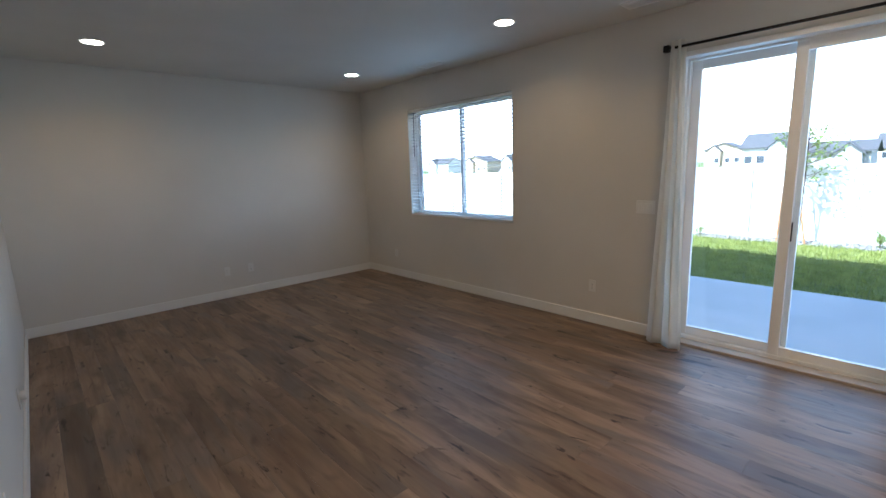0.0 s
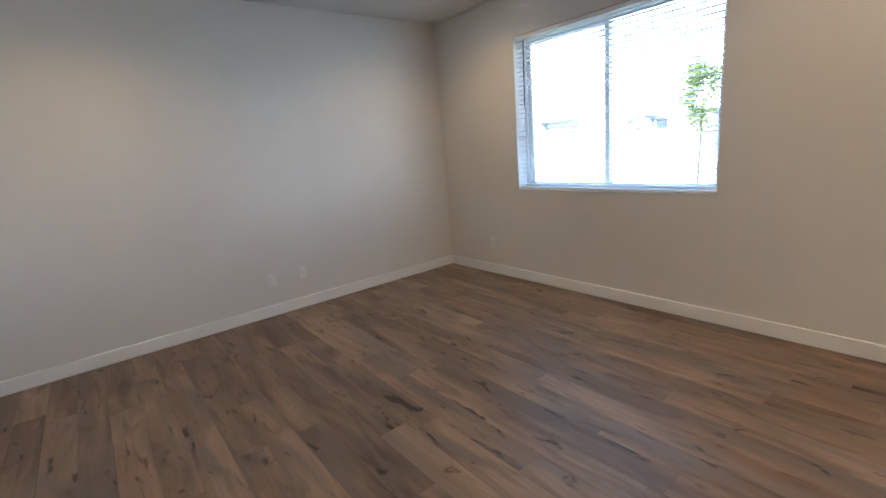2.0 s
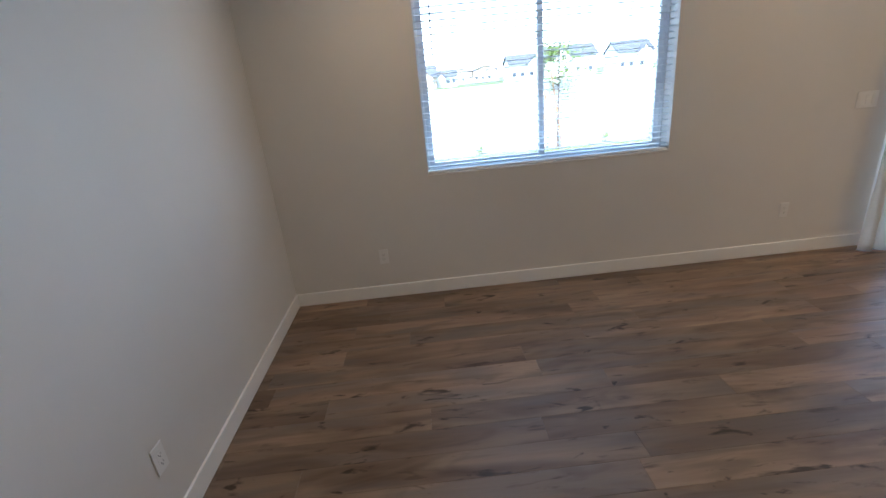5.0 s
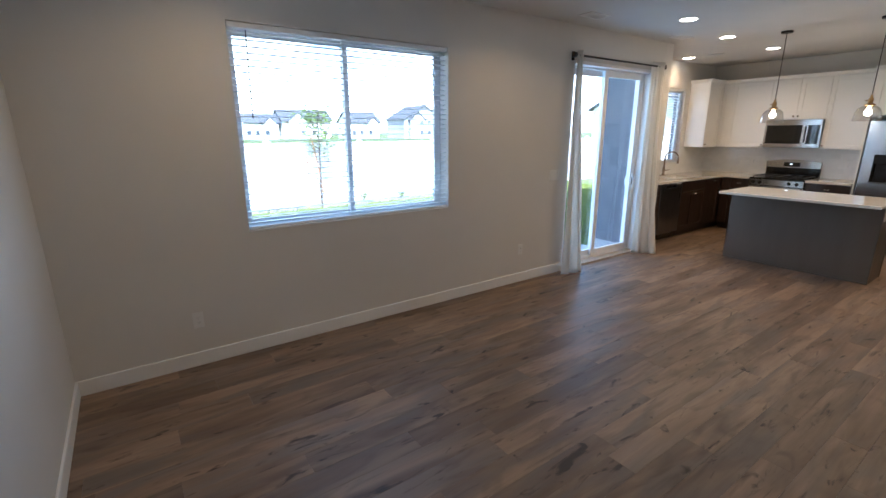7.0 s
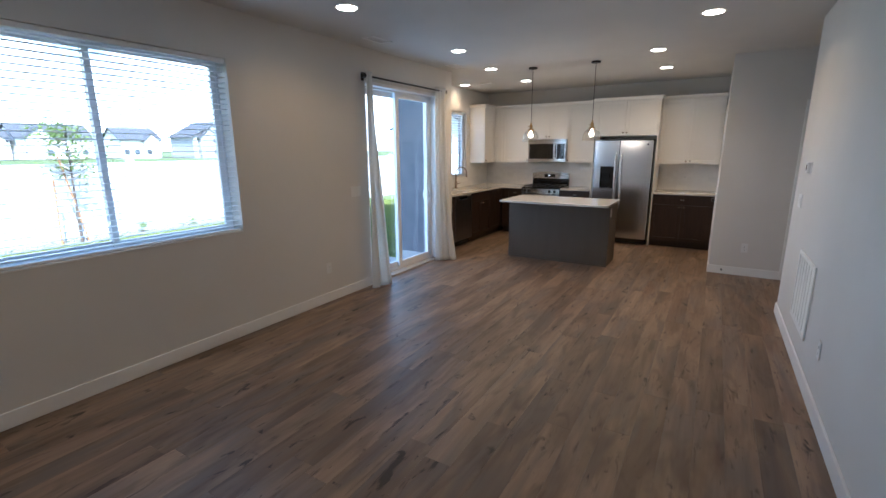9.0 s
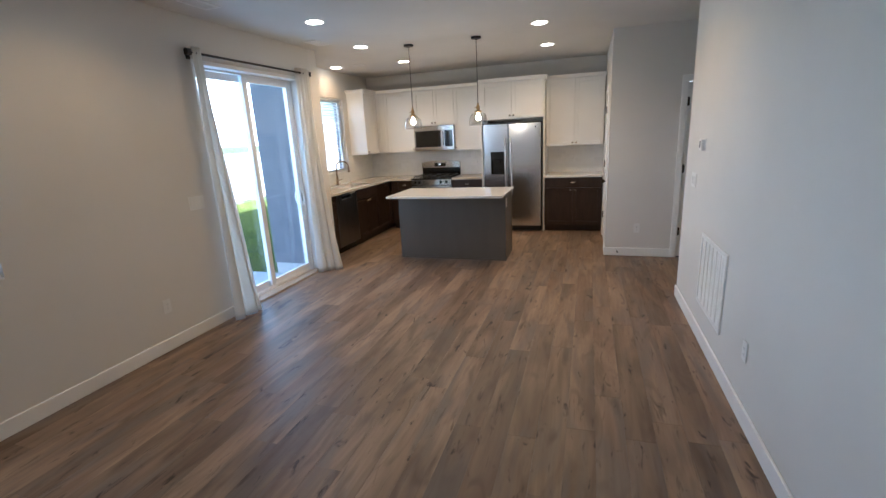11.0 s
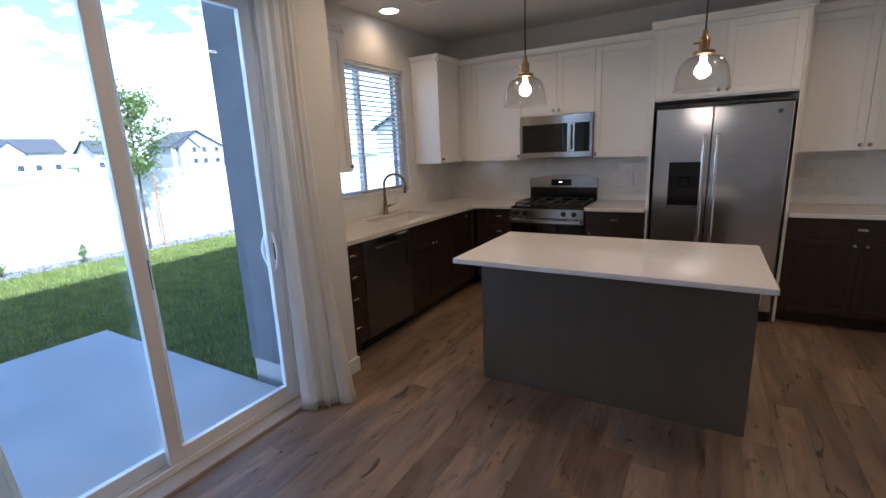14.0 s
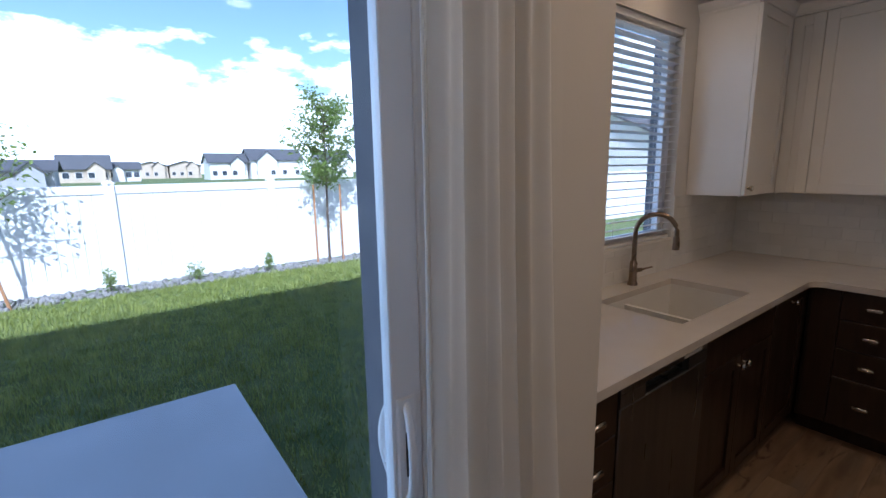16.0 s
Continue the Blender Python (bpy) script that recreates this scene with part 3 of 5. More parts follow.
def small_knob(f, u, v, w, parent, cup=False):
    b = Build()
    p = Vector(f(u, v, w))
    q = Vector(f(u, v, w + 1)) - p
    m = Matrix.Translation(p) @ q.to_track_quat("Z", "Y").to_matrix().to_4x4()
    if cup:
        b.turned(None, [(0.0, 0.0), (0.006, 0.0), (0.006, 0.012), (0.0, 0.012)], 8, m)
        b.box(f(u - 0.034, v - 0.010, w + 0.010), f(u + 0.034, v + 0.012, w + 0.026), 0.006)
    else:
        b.turned(None, [(0.0, 0.0), (0.008, 0.0), (0.006, 0.012), (0.012, 0.016), (0.0155, 0.022), (0.012, 0.029), (0.0, 0.031)], 14, m)
    return b.done("knob", NICKEL, parent, smooth=True)


def cabinet(f, u0, u1, v0, v1, depth, fronts, material, label, group, toe=0.0, name="cabinet", body_top=None):
    """fronts: (u0, u1, v0, v1, kind, knob u, knob v)."""
    c = thing(name, f((u0 + u1) / 2, v0, depth / 2), label, "cabinet", group)
    b = Build()
    b.box(f(u0 + 0.0005, v0 + toe, 0.003), f(u1 - 0.0005, body_top or v1, depth - 0.021))
    if body_top:
        b.box(f(u0 + 0.0005, body_top, depth - 0.04), f(u1 - 0.0005, v1, depth - 0.021))
    if toe:
        b.box(f(u0 + 0.0005, v0, 0.003), f(u1 - 0.0005, v0 + toe, depth - 0.09))
    b.done("body", material, c)
    for a, e, p, q, kind, ku, kv in fronts:
        d = Build()
        if kind == "slab":
            d.box(f(a, p, depth - 0.02), f(e, q, depth), 0.002)
        else:
            shaker(d, f, a, e, p, q, depth - 0.02, depth)
        ob = d.done("drawer" if kind in ("drawer", "slab") else "door", material, c)
        if ku is not None:
            small_knob(f, ku, kv, depth, ob, cup=kind in ("drawer", "slab"))
    return c


G = 0.003
UB, UT, UD = 1.368, 2.398, 0.325
# wall cabinets along the back wall
def wall_cab(f, u0, u1, v0, v1, depth, doors, label, knob_side=None):
    fr = []
    w = (u1 - u0) / doors
    for k in range(doors):
        a, e = u0 + k * w + G / 2, u0 + (k + 1) * w - G / 2
        ku = None
        if doors == 2:
            ku = e - 0.028 if k == 0 else a + 0.028
        elif knob_side == "hi":
            ku = e - 0.028
        elif knob_side == "lo":
            ku = a + 0.028
        fr.append((a, e, v0 + G, v1 - G, "door", ku, v0 + 0.045))
    return cabinet(f, u0, u1, v0, v1, depth, fr, WHITE_CAB, label, "white wall cabinets")


wall_cab(FS, 0.475, 1.365, UB, UT, UD, 2, "white painted shaker wall cabinet with two tall doors")
wall_cab(FS, 2.40, 2.93, UB, UT, UD, 1, "white painted shaker wall cabinet with one tall door", "hi")
wall_cab(FS, 2.93, 3.67, 1.805, UT, UD, 2, "short white shaker cabinet over the microwave")
wall_cab(FS, 3.67, 4.24, UB, UT, UD, 1, "white painted shaker wall cabinet next to the range", "lo")
wall_cab(FS, 4.24, 4.396, UB, UT, UD, 1, "narrow white shaker corner wall cabinet")
wall_cab(FE, SOUTH + UD + 0.002, -2.435, UB, UT, UD, 1, "white shaker wall cabinet beside the kitchen window", "hi")
wall_cab(FE, -1.045, JOG - 0.002, UB, UT, UD, 1, "white shaker wall cabinet at the end wall", "lo")
# deep cabinet over the refrigerator with side panels to the floor
frc = cabinet(FS, 1.39, 2.375, 1.83, UT, 0.62, [(1.392, 1.881, 1.845, UT - G, "door", 1.853, 1.885), (1.884, 2.373, 1.845, UT - G, "door", 1.912, 1.885)], WHITE_CAB, "deep white shaker cabinet over the refrigerator", "white wall cabinets")
one(FS(1.367, 0.0, 0.003), FS(1.3885, UT, 0.60), "side_panel", WHITE_CAB, frc)
one(FS(2.3765, 0.0, 0.003), FS(2.398, UT, 0.60), "side_panel", WHITE_CAB, frc)


def crown(f, u0, u1, w):
    """A small flared cornice along the top of the wall cabinets."""
    b = Build()
    prof = [(w - 0.015, UT), (w + 0.004, UT), (w + 0.004, UT + 0.015), (w + 0.02, UT + 0.035), (w + 0.03, UT + 0.055), (w + 0.03, UT + 0.062), (w - 0.015, UT + 0.062)]
    p0 = [Vector(f(u0, v, q)) for q, v in prof]
    d = Vector(f(u1, 0, 0)) - Vector(f(u0, 0, 0))
    b.prism(p0, d)
    return b


cr = thing("crown_moulding", (2.5, SOUTH + 0.3, UT), "white painted cornice along the tops of the wall cabinets", "trim")
crown(FS, 0.46, 1.364, UD).done("moulding", WHITE_CAB, cr)
crown(FS, 1.345, 2.42, 0.62).done("moulding", WHITE_CAB, cr)
crown(FS, 2.40, 4.40, UD).done("moulding", WHITE_CAB, cr)
crown(FE, -2.93, -2.405, UD).done("moulding", WHITE_CAB, cr)
crown(facing_north(-2.435), 4.37, XK, 0.0).done("moulding", WHITE_CAB, cr)
crown(facing_east(2.398), SOUTH + 0.05, SOUTH + 0.6, 0.0).done("moulding", WHITE_CAB, cr)
crown(facing_west(1.367), SOUTH + 0.05, SOUTH + 0.6, 0.0).done("moulding", WHITE_CAB, cr)
crown(FE, -1.075, JOG - 0.002, UD).done("moulding", WHITE_CAB, cr)
crown(facing_south(-1.045), 4.37, XK, 0.0).done("moulding", WHITE_CAB, cr)

# dark base cabinets
BT, BD, TOE = 0.882, 0.625, 0.10
ROWS4 = ((0.115, 0.39), (0.395, 0.555), (0.56, 0.715), (0.72, 0.875))
DG = "dark base cabinets"


def drawers(u0, u1):
    return [(u0 + G, u1 - G, p, q, "slab", (u0 + u1) / 2, (p + q) / 2) for p, q in ROWS4]


cabinet(FE, -0.735, JOG - 0.003, 0, BT, BD, drawers(-0.735, JOG - 0.003), DARK_CAB, "narrow espresso-stained stack of four drawers", DG, TOE)
cabinet(FE, -2.10, -1.345, 0, BT, BD, [(-2.10 + G, -1.345 - G, 0.72, 0.875, "slab", None, 0), (-2.10 + G, -1.7235, 0.115, 0.715, "door", -1.752, 0.67), (-1.7205, -1.345 - G, 0.115, 0.715, "door", -1.692, 0.67)], DARK_CAB, "espresso-stained sink cabinet with two doors", DG, TOE, body_top=0.66)
cabinet(FE, SOUTH + 0.003, -2.10, 0, BT, BD, [(-2.60, -2.10 - G, 0.115, 0.875, "door", -2.36, 0.83)], DARK_CAB, "espresso-stained corner base cabinet", DG, TOE)
cabinet(FS, 3.675, 4.092, 0, BT, BD, drawers(3.675, 3.95) + [(3.95, 4.075, 0.115, 0.875, "slab", None, 0)], DARK_CAB, "espresso-stained drawer cabinet beside the range", DG, TOE)
cabinet(FS, 2.40, 2.925, 0, BT, BD, [(2.40 + G, 2.925 - G, 0.72, 0.875, "slab", 2.66, 0.80), (2.40 + G, 2.925 - G, 0.115, 0.715, "door", 2.87, 0.67)], DARK_CAB, "espresso-stained base cabinet between range and refrigerator", DG, TOE)
cabinet(FS, 0.475, 1.364, 0, BT, BD, [(0.475 + G, 1.364 - G, 0.72, 0.875, "slab", 0.92, 0.80), (0.475 + G, 0.9185, 0.115, 0.715, "door", 0.885, 0.68), (0.9215, 1.364 - G, 0.115, 0.715, "door", 0.955, 0.68)], DARK_CAB, "espresso-stained base cabinet beside the refrigerator", DG, TOE)

CT, CW = 0.915, 0.645
SINK = (4.19, 4.59, -2.06, -1.34)
counter = Build()
counter.box((XK - CW, SINK[3], BT), (XK - 0.002, JOG - 0.002, CT)).box((XK - CW, SINK[2], BT), (SINK[0], SINK[3], CT)).box((SINK[1], SINK[2], BT), (XK - 0.002, SINK[3], CT))
fillet = [(XK - CW, SOUTH + CW, BT)] + [(XK - CW - 0.07 + 0.07 * math.cos(a), SOUTH + CW + 0.07 - 0.07 * math.sin(a), BT) for a in (0, 0.314, 0.628, 0.942, 1.257, 1.571)]
counter.prism(fillet, (0, 0, CT - BT))
counter.box((XK - CW, SOUTH + CW, BT), (XK - 0.002, SINK[2], CT)).box((3.675, SOUTH + 0.002, BT), (XK - 0.002, SOUTH + CW, CT))
tagged(counter.done("countertop", QUARTZ), "white quartz countertop running round the corner with a sink cut-out", "countertop")
tagged(Build().box(FS(2.40, BT, 0.002), FS(2.927, CT, CW), 0.003).done("countertop", QUARTZ), "short white quartz countertop between range and refrigerator", "countertop")
tagged(Build().box(FS(0.459, BT, 0.002), FS(1.365, CT, CW), 0.003).done("countertop", QUARTZ), "white quartz countertop beside the refrigerator", "countertop")


def sink():
    s = thing("kitchen_sink", (4.39, -1.70, 0.68), "white undermount double-bowl kitchen sink", "sink")
    x0, x1, y0, y1 = SINK
    b = Build()
    z0, z1, t = 0.69, 0.8815, 0.012
    mid = -1.60
    b.box((x0 - t, y0 - t, z0 - t), (x1 + t, y1 + t, z0))
    b.box((x0 - t, y0 - t, z0), (x0, y1 + t, z1)).box((x1, y0 - t, z0), (x1 + t, y1 + t, z1))
    b.box((x0, y0 - t, z0), (x1, y0, z1)).box((x0, y1, z0), (x1, y1 + t, z1)).box((x0, mid - 0.012, z0), (x1, mid + 0.012, z1 - 0.03))
    b.done("bowl", PLATE, s)
    for y in (-1.83, -1.47):
        Build().turned((4.39, y, z0 + 0.001), [(0.0, 0.002), (0.03, 0.002), (0.042, 0.004), (0.045, 0.0)], 20).done("drain", STEEL, s, smooth=True)


sink()


def faucet():
    x, y = 4.655, -1.765
    t = thing("faucet", (x, y, CT), "champagne bronze gooseneck pull-down kitchen faucet", "faucet")
    b = Build()
    b.turned((x, y, CT), [(0.0, 0.0), (0.027, 0.0), (0.027, 0.012), (0.021, 0.02), (0.020, 0.12), (0.014, 0.135), (0.0, 0.137)], 18)
    way = Vector((-0.80, -0.60, 0)).normalized()
    pts = [Vector((x, y, CT + 0.12)), Vector((x, y, CT + 0.20)), Vector((x, y, CT + 0.27))]
    R = 0.10
    for k in range(1, 15):
        a = math.pi * k / 14 * 1.02
        pts.append(Vector((x, y, CT + 0.285)) + way * (R - R * math.cos(a)) + Vector((0, 0, R * math.sin(a))))
    pts.append(pts[-1] + Vector((0, 0, -0.03)))
    b.tube(pts, 0.0125, 14)
    e = pts[-1]
    b.rod(e + Vector((0, 0, 0.02)), e + Vector((0, 0, -0.05)), 0.0155, 0.018)
    b.done("spout", FAUCET_METAL, t, smooth=True)
    h = Build()
    h.rod((x, y, CT + 0.075), (x - 0.02, y - 0.045, CT + 0.08), 0.011)
    h.rod((x - 0.02, y - 0.045, CT + 0.08), (x - 0.05, y - 0.105, CT + 0.092), 0.006, 0.004)
    h.done("lever", FAUCET_METAL, t, smooth=True)


faucet()


def dishwasher():
    d = thing("dishwasher", (4.4, -1.04, 0), "dark steel built-in dishwasher with a pocket handle", "dishwasher")
    b = Build()
    b.box(FE(-1.343, 0.10, 0.02), FE(-0.737, BT - 0.002, BD - 0.03))
    b.done("body", BLACK, d)
    f = Build()
    f.box(FE(-1.341, 0.115, BD - 0.03), FE(-0.739, 0.80, BD + 0.005), 0.004)
    f.box(FE(-1.341, 0.845, BD - 0.03), FE(-0.739, BT - 0.008, BD + 0.005), 0.003)
    f.box(FE(-1.341, 0.80, BD - 0.03), FE(-1.19, 0.845, BD + 0.005)).box(FE(-0.885, 0.80, BD - 0.03), FE(-0.739, 0.845, BD + 0.005))
    f.done("front", DARK_STEEL, d)
    one(FE(-1.19, 0.80, BD - 0.03), FE(-0.885, 0.845, BD - 0.02), "pocket", BLACK, d)
    one(FE(-1.29, 0.853, BD + 0.005), FE(-1.15, 0.866, BD + 0.0065), "control_strip", PLATE, d)
    one(FE(-1.343, 0.0, 0.02), FE(-0.737, 0.10, BD - 0.08), "toe_panel", BLACK, d)


dishwasher()


def range_stove():
    r = thing("gas_range", (3.31, SOUTH + 0.33, 0), "stainless steel gas range with black cooktop and backguard", "range")
    u0, u1 = 2.932, 3.668
    D = 0.655
    one(FS(u0, 0.09, 0.01), FS(u1, 0.895, D - 0.03), "body", BLACK, r)
    one(FS(u0 + 0.02, 0.0, 0.05), FS(u1 - 0.02, 0.09, D - 0.08), "plinth", BLACK, r)
    one(FS(u0, 0.895, 0.01), FS(u1, 0.915, D), "cooktop", BLACK, r, 0.004)
    # backguard with an arched steel cap
    b = Build()
    n = 16
    arch = [(u0 + (u1 - u0) * k / n, 1.15 + 0.035 * (1 - (2 * k / n - 1) ** 2)) for k in range(n + 1)]
    b.prism([FS(u0, 1.055, 0.012)] + [FS(u, v, 0.012) for u, v in arch] + [FS(u1, 1.055, 0.012)], Vector(FS(0, 0, 0.058)) - Vector(FS(0, 0, 0)))
    b.done("backguard_cap", STEEL, r)
    one(FS(u0 + 0.002, 0.915, 0.012), FS(u1 - 0.002, 1.055, 0.052), "backguard", BLACK, r)
    one(FS(3.20, 1.075, 0.070), FS(3.42, 1.14, 0.074), "display", BLACK_GLASS, r, 0.002)
    one(FS(3.30, 1.107, 0.0742), FS(3.335, 1.119, 0.0752), "display_digits", glow("display_glow", (0.8, 0.95, 1.0), 1.5), r)
    one(FS(u0, 0.80, D - 0.03), FS(u1, 0.893, D + 0.012), "control_panel", STEEL, r, 0.004)
    for u in (3.02, 3.12, 3.51, 3.60):
        k = Build()
        m = Matrix.Translation(FS(u, 0.848, D + 0.012)) @ Vector((0, 1, 0)).to_track_quat("Z", "Y").to_matrix().to_4x4()
        k.turned(None, [(0.0, 0.0), (0.026, 0.0), (0.024, 0.006), (0.019, 0.009), (0.017, 0.03), (0.0, 0.032)], 18, m)
        k.done("control_knob", BLACK, r, smooth=True)
    one(FS(u0, 0.26, D - 0.03), FS(u1, 0.795, D + 0.006), "oven_door", BLACK_GLASS, r, 0.004)
    one(FS(u0, 0.745, D + 0.006), FS(u1, 0.795, D + 0.012), "door_trim", STEEL, r, 0.002)
    hb = Build().box(FS(u0 + 0.02, 0.752, D + 0.03), FS(u1 - 0.02, 0.787, D + 0.05), 0.006)
    hb.box(FS(u0 + 0.03, 0.757, D + 0.012), FS(u0 + 0.06, 0.782, D + 0.031)).box(FS(u1 - 0.06, 0.757, D + 0.012), FS(u1 - 0.03, 0.782, D + 0.031))
    hb.done("door_handle", STEEL, r)
    one(FS(u0, 0.265, D + 0.006), FS(u1, 0.345, D + 0.010), "door_foot_trim", STEEL, r, 0.002)
    one(FS(u0, 0.095, D - 0.03), FS(u1, 0.255, D + 0.006), "storage_drawer", STEEL, r, 0.004)
    g = Build()
    for a, c in ((u0 + 0.03, u0 + 0.365), (u1 - 0.365, u1 - 0.03)):
        for w in (0.10, 0.35, 0.60):
            g.box(FS(a, 0.935, w - 0.006), FS(c, 0.947, w + 0.006), 0.002)
        for u in (a + 0.006, (a + c) / 2, c - 0.006):
            g.box(FS(u - 0.006, 0.935, 0.10), FS(u + 0.006, 0.947, 0.60), 0.002)
        for u in (a + 0.006, c - 0.006):
            for w in (0.10, 0.60):
                g.box(FS(u - 0.006, 0.915, w - 0.006), FS(u + 0.006, 0.936, w + 0.006))
    g.done("grate", BLACK_IRON, r)
    for u in (u0 + 0.2, u1 - 0.2):
        for w in (0.22, 0.48):
            Build().turned(FS(u, 0.915, w), [(0.0, 0.0), (0.05, 0.0), (0.05, 0.008), (0.032, 0.010), (0.032, 0.016), (0.0, 0.018)], 20).done("burner", BLACK_IRON, r, smooth=True)


range_stove()


def microwave():
    m = thing("microwave", (3.31, SOUTH + 0.2, 1.39), "stainless over-the-range microwave with black glass door", "microwave")
    u0, u1, v0, v1, D = 2.932, 3.666, 1.385, 1.80, 0.385
    one(FS(u0, v0, 0.003), FS(u1, v1, D - 0.03), "body", DARK_STEEL, m)
    b = Build()
    b.box(FS(u0, v1 - 0.085, D - 0.03), FS(u1, v1, D), 0.003).box(FS(u0, v0, D - 0.03), FS(u1, v0 + 0.055, D), 0.003)
    b.box(FS(u1 - 0.028, v0 + 0.055, D - 0.03), FS(u1, v1 - 0.085, D)).box(FS(u0, v0 + 0.055, D - 0.03), FS(u0 + 0.022, v1 - 0.085, D))
    b.box(FS(3.10, v0 + 0.055, D - 0.03), FS(3.17, v1 - 0.085, D))
    b.done("front_frame", STEEL, m)
    one(FS(3.17, v0 + 0.055, D - 0.028), FS(u1 - 0.028, v1 - 0.085, D - 0.004), "door_glass", BLACK_GLASS, m)
    one(FS(3.245, v0 + 0.095, D - 0.004), FS(u1 - 0.085, v1 - 0.125, D - 0.0025), "door_window", mat("microwave_mesh", (0.014, 0.014, 0.014), (0.010, 0.010, 0.010), 0.14, scale=40), m)
    one(FS(u0 + 0.022, v0 + 0.055, D - 0.028), FS(3.10, v1 - 0.085, D - 0.004), "control_pad", BLACK_GLASS, m)
    h = Build().rod(FS(3.135, v0 + 0.075, D + 0.035), FS(3.135, v1 - 0.10, D + 0.035), 0.012)
    h.rod(FS(3.135, v0 + 0.09, D), FS(3.135, v0 + 0.09, D + 0.035), 0.008).rod(FS(3.135, v1 - 0.115, D), FS(3.135, v1 - 0.115, D + 0.035), 0.008)
    h.done("handle", STEEL, m, smooth=True)
    one(FS(u0 + 0.25, v0 - 0.006, D - 0.12), FS(u1 - 0.25, v0, D - 0.02), "vent_lip", BLACK, m)


microwave()


def fridge():
    r = thing("refrigerator", (1.88, SOUTH + 0.35, 0), "stainless side-by-side refrigerator with a black water dispenser", "refrigerator")
    u0, u1, D = 1.405, 2.350, 0.62
    one(FS(u0, 0.02, 0.03), FS(u1, 1.775, D), "body", BLACK, r, 0.004)
    split = 1.935
    for a, e, nm in ((u0 + 0.012, split - 0.004, "fridge_door"), (split + 0.004, u1 - 0.012, "freezer_door")):
        b = Build()
        if nm == "freezer_door":
            da, de, dz0, dz1 = 1.985, 2.225, 0.945, 1.325
            b.box(FS(a, 0.10, D + 0.004), FS(da, 1.755, D + 0.07)).box(FS(de, 0.10, D + 0.004), FS(e, 1.755, D + 0.07))
            b.box(FS(da, 0.10, D + 0.004), FS(de, dz0, D + 0.07)).box(FS(da, dz1, D + 0.004), FS(de, 1.755, D + 0.07))
        else:
            b.box(FS(a, 0.10, D + 0.004), FS(e, 1.755, D + 0.07), 0.008)
        b.done(nm, FRIDGE_STEEL, r)
    p = Build()
    p.box(FS(1.985, 0.945, D + 0.006), FS(2.225, 1.325, D + 0.015))
    p.box(FS(1.985, 1.20, D + 0.015), FS(2.225, 1.325, D + 0.073), 0.003).box(FS(1.985, 0.945, D + 0.015), FS(2.0, 1.20, D + 0.072)).box(FS(2.21, 0.945, D + 0.015), FS(2.225, 1.20, D + 0.072))
    p.box(FS(2.07, 1.12, D + 0.02), FS(2.14, 1.2, D + 0.05), 0.006)
    p.done("dispenser", BLACK, r)
    one(FS(1.985, 0.945, D + 0.015), FS(2.225, 0.962, D + 0.085), "drip_tray", STEEL, r, 0.003)
    for u in (split - 0.045, split + 0.045):
        h = Build()
        pts = [FS(u, 0.62 + 0.92 * k / 16, D + 0.075 + 0.05 * min(1, math.sin(math.pi * k / 16) * 2.5)) for k in range(17)]
        h.tube(pts, 0.0155, 12)
        h.done("handle", FRIDGE_STEEL, r, smooth=True)
    one(FS(u0 + 0.02, 0.02, D - 0.05), FS(u1 - 0.02, 0.095, D + 0.035), "kick_grille", BLACK, r)
    Build().turned(None, [(0.0, 0.0), (0.016, 0.0), (0.016, 0.003), (0.0, 0.003)], 18, Matrix.Translation(FS(1.50, 1.69, D + 0.0705)) @ Vector((0, 1, 0)).to_track_quat("Z", "Y").to_matrix().to_4x4()).done("badge", DARK_STEEL, r)


fridge()


def island():
    i = thing("kitchen_island", (2.38, -1.0, 0), "kitchen island with a grey-brown panelled base and white quartz top", "island")
    x0, x1, y0, y1 = 1.688, 3.152, -1.30, -0.78
    b = Build()
    b.box((x0, y0, 0.0), (x1, y1, 0.87), 0.002)
    b.box((x0 - 0.004, y1 - 0.04, 0.0), (x0, y1, 0.87)).box((x0 - 0.004, y0, 0.0), (x0, y0 + 0.04, 0.87))
    b.box((x1, y1 - 0.04, 0.0), (x1 + 0.004, y1, 0.87))
    b.done("base", ISLAND, i)
    one((x0 - 0.002, y1, 0.0), (x1 + 0.002, y1 + 0.006, 0.02), "shoe_moulding", ISLAND, i)
    one((1.655, -1.325, 0.87), (3.178, -0.445, 0.90), "top", QUARTZ, i, 0.004)
    o = Build()
    o.box((x0 - 0.010, -0.885, 0.70), (x0 - 0.0045, -0.815, 0.815), 0.002)
    o.done("outlet_plate", PLATE, i)
    fS = facing_south(y0)
    w = (x1 - x0) / 3
    for k in range(3):
        d = Build()
        shaker(d, fS, x0 + k * w + 0.003, x0 + (k + 1) * w - 0.003, 0.11, 0.86, 0.001, 0.02)
        d.done("door", ISLAND, i)


island()


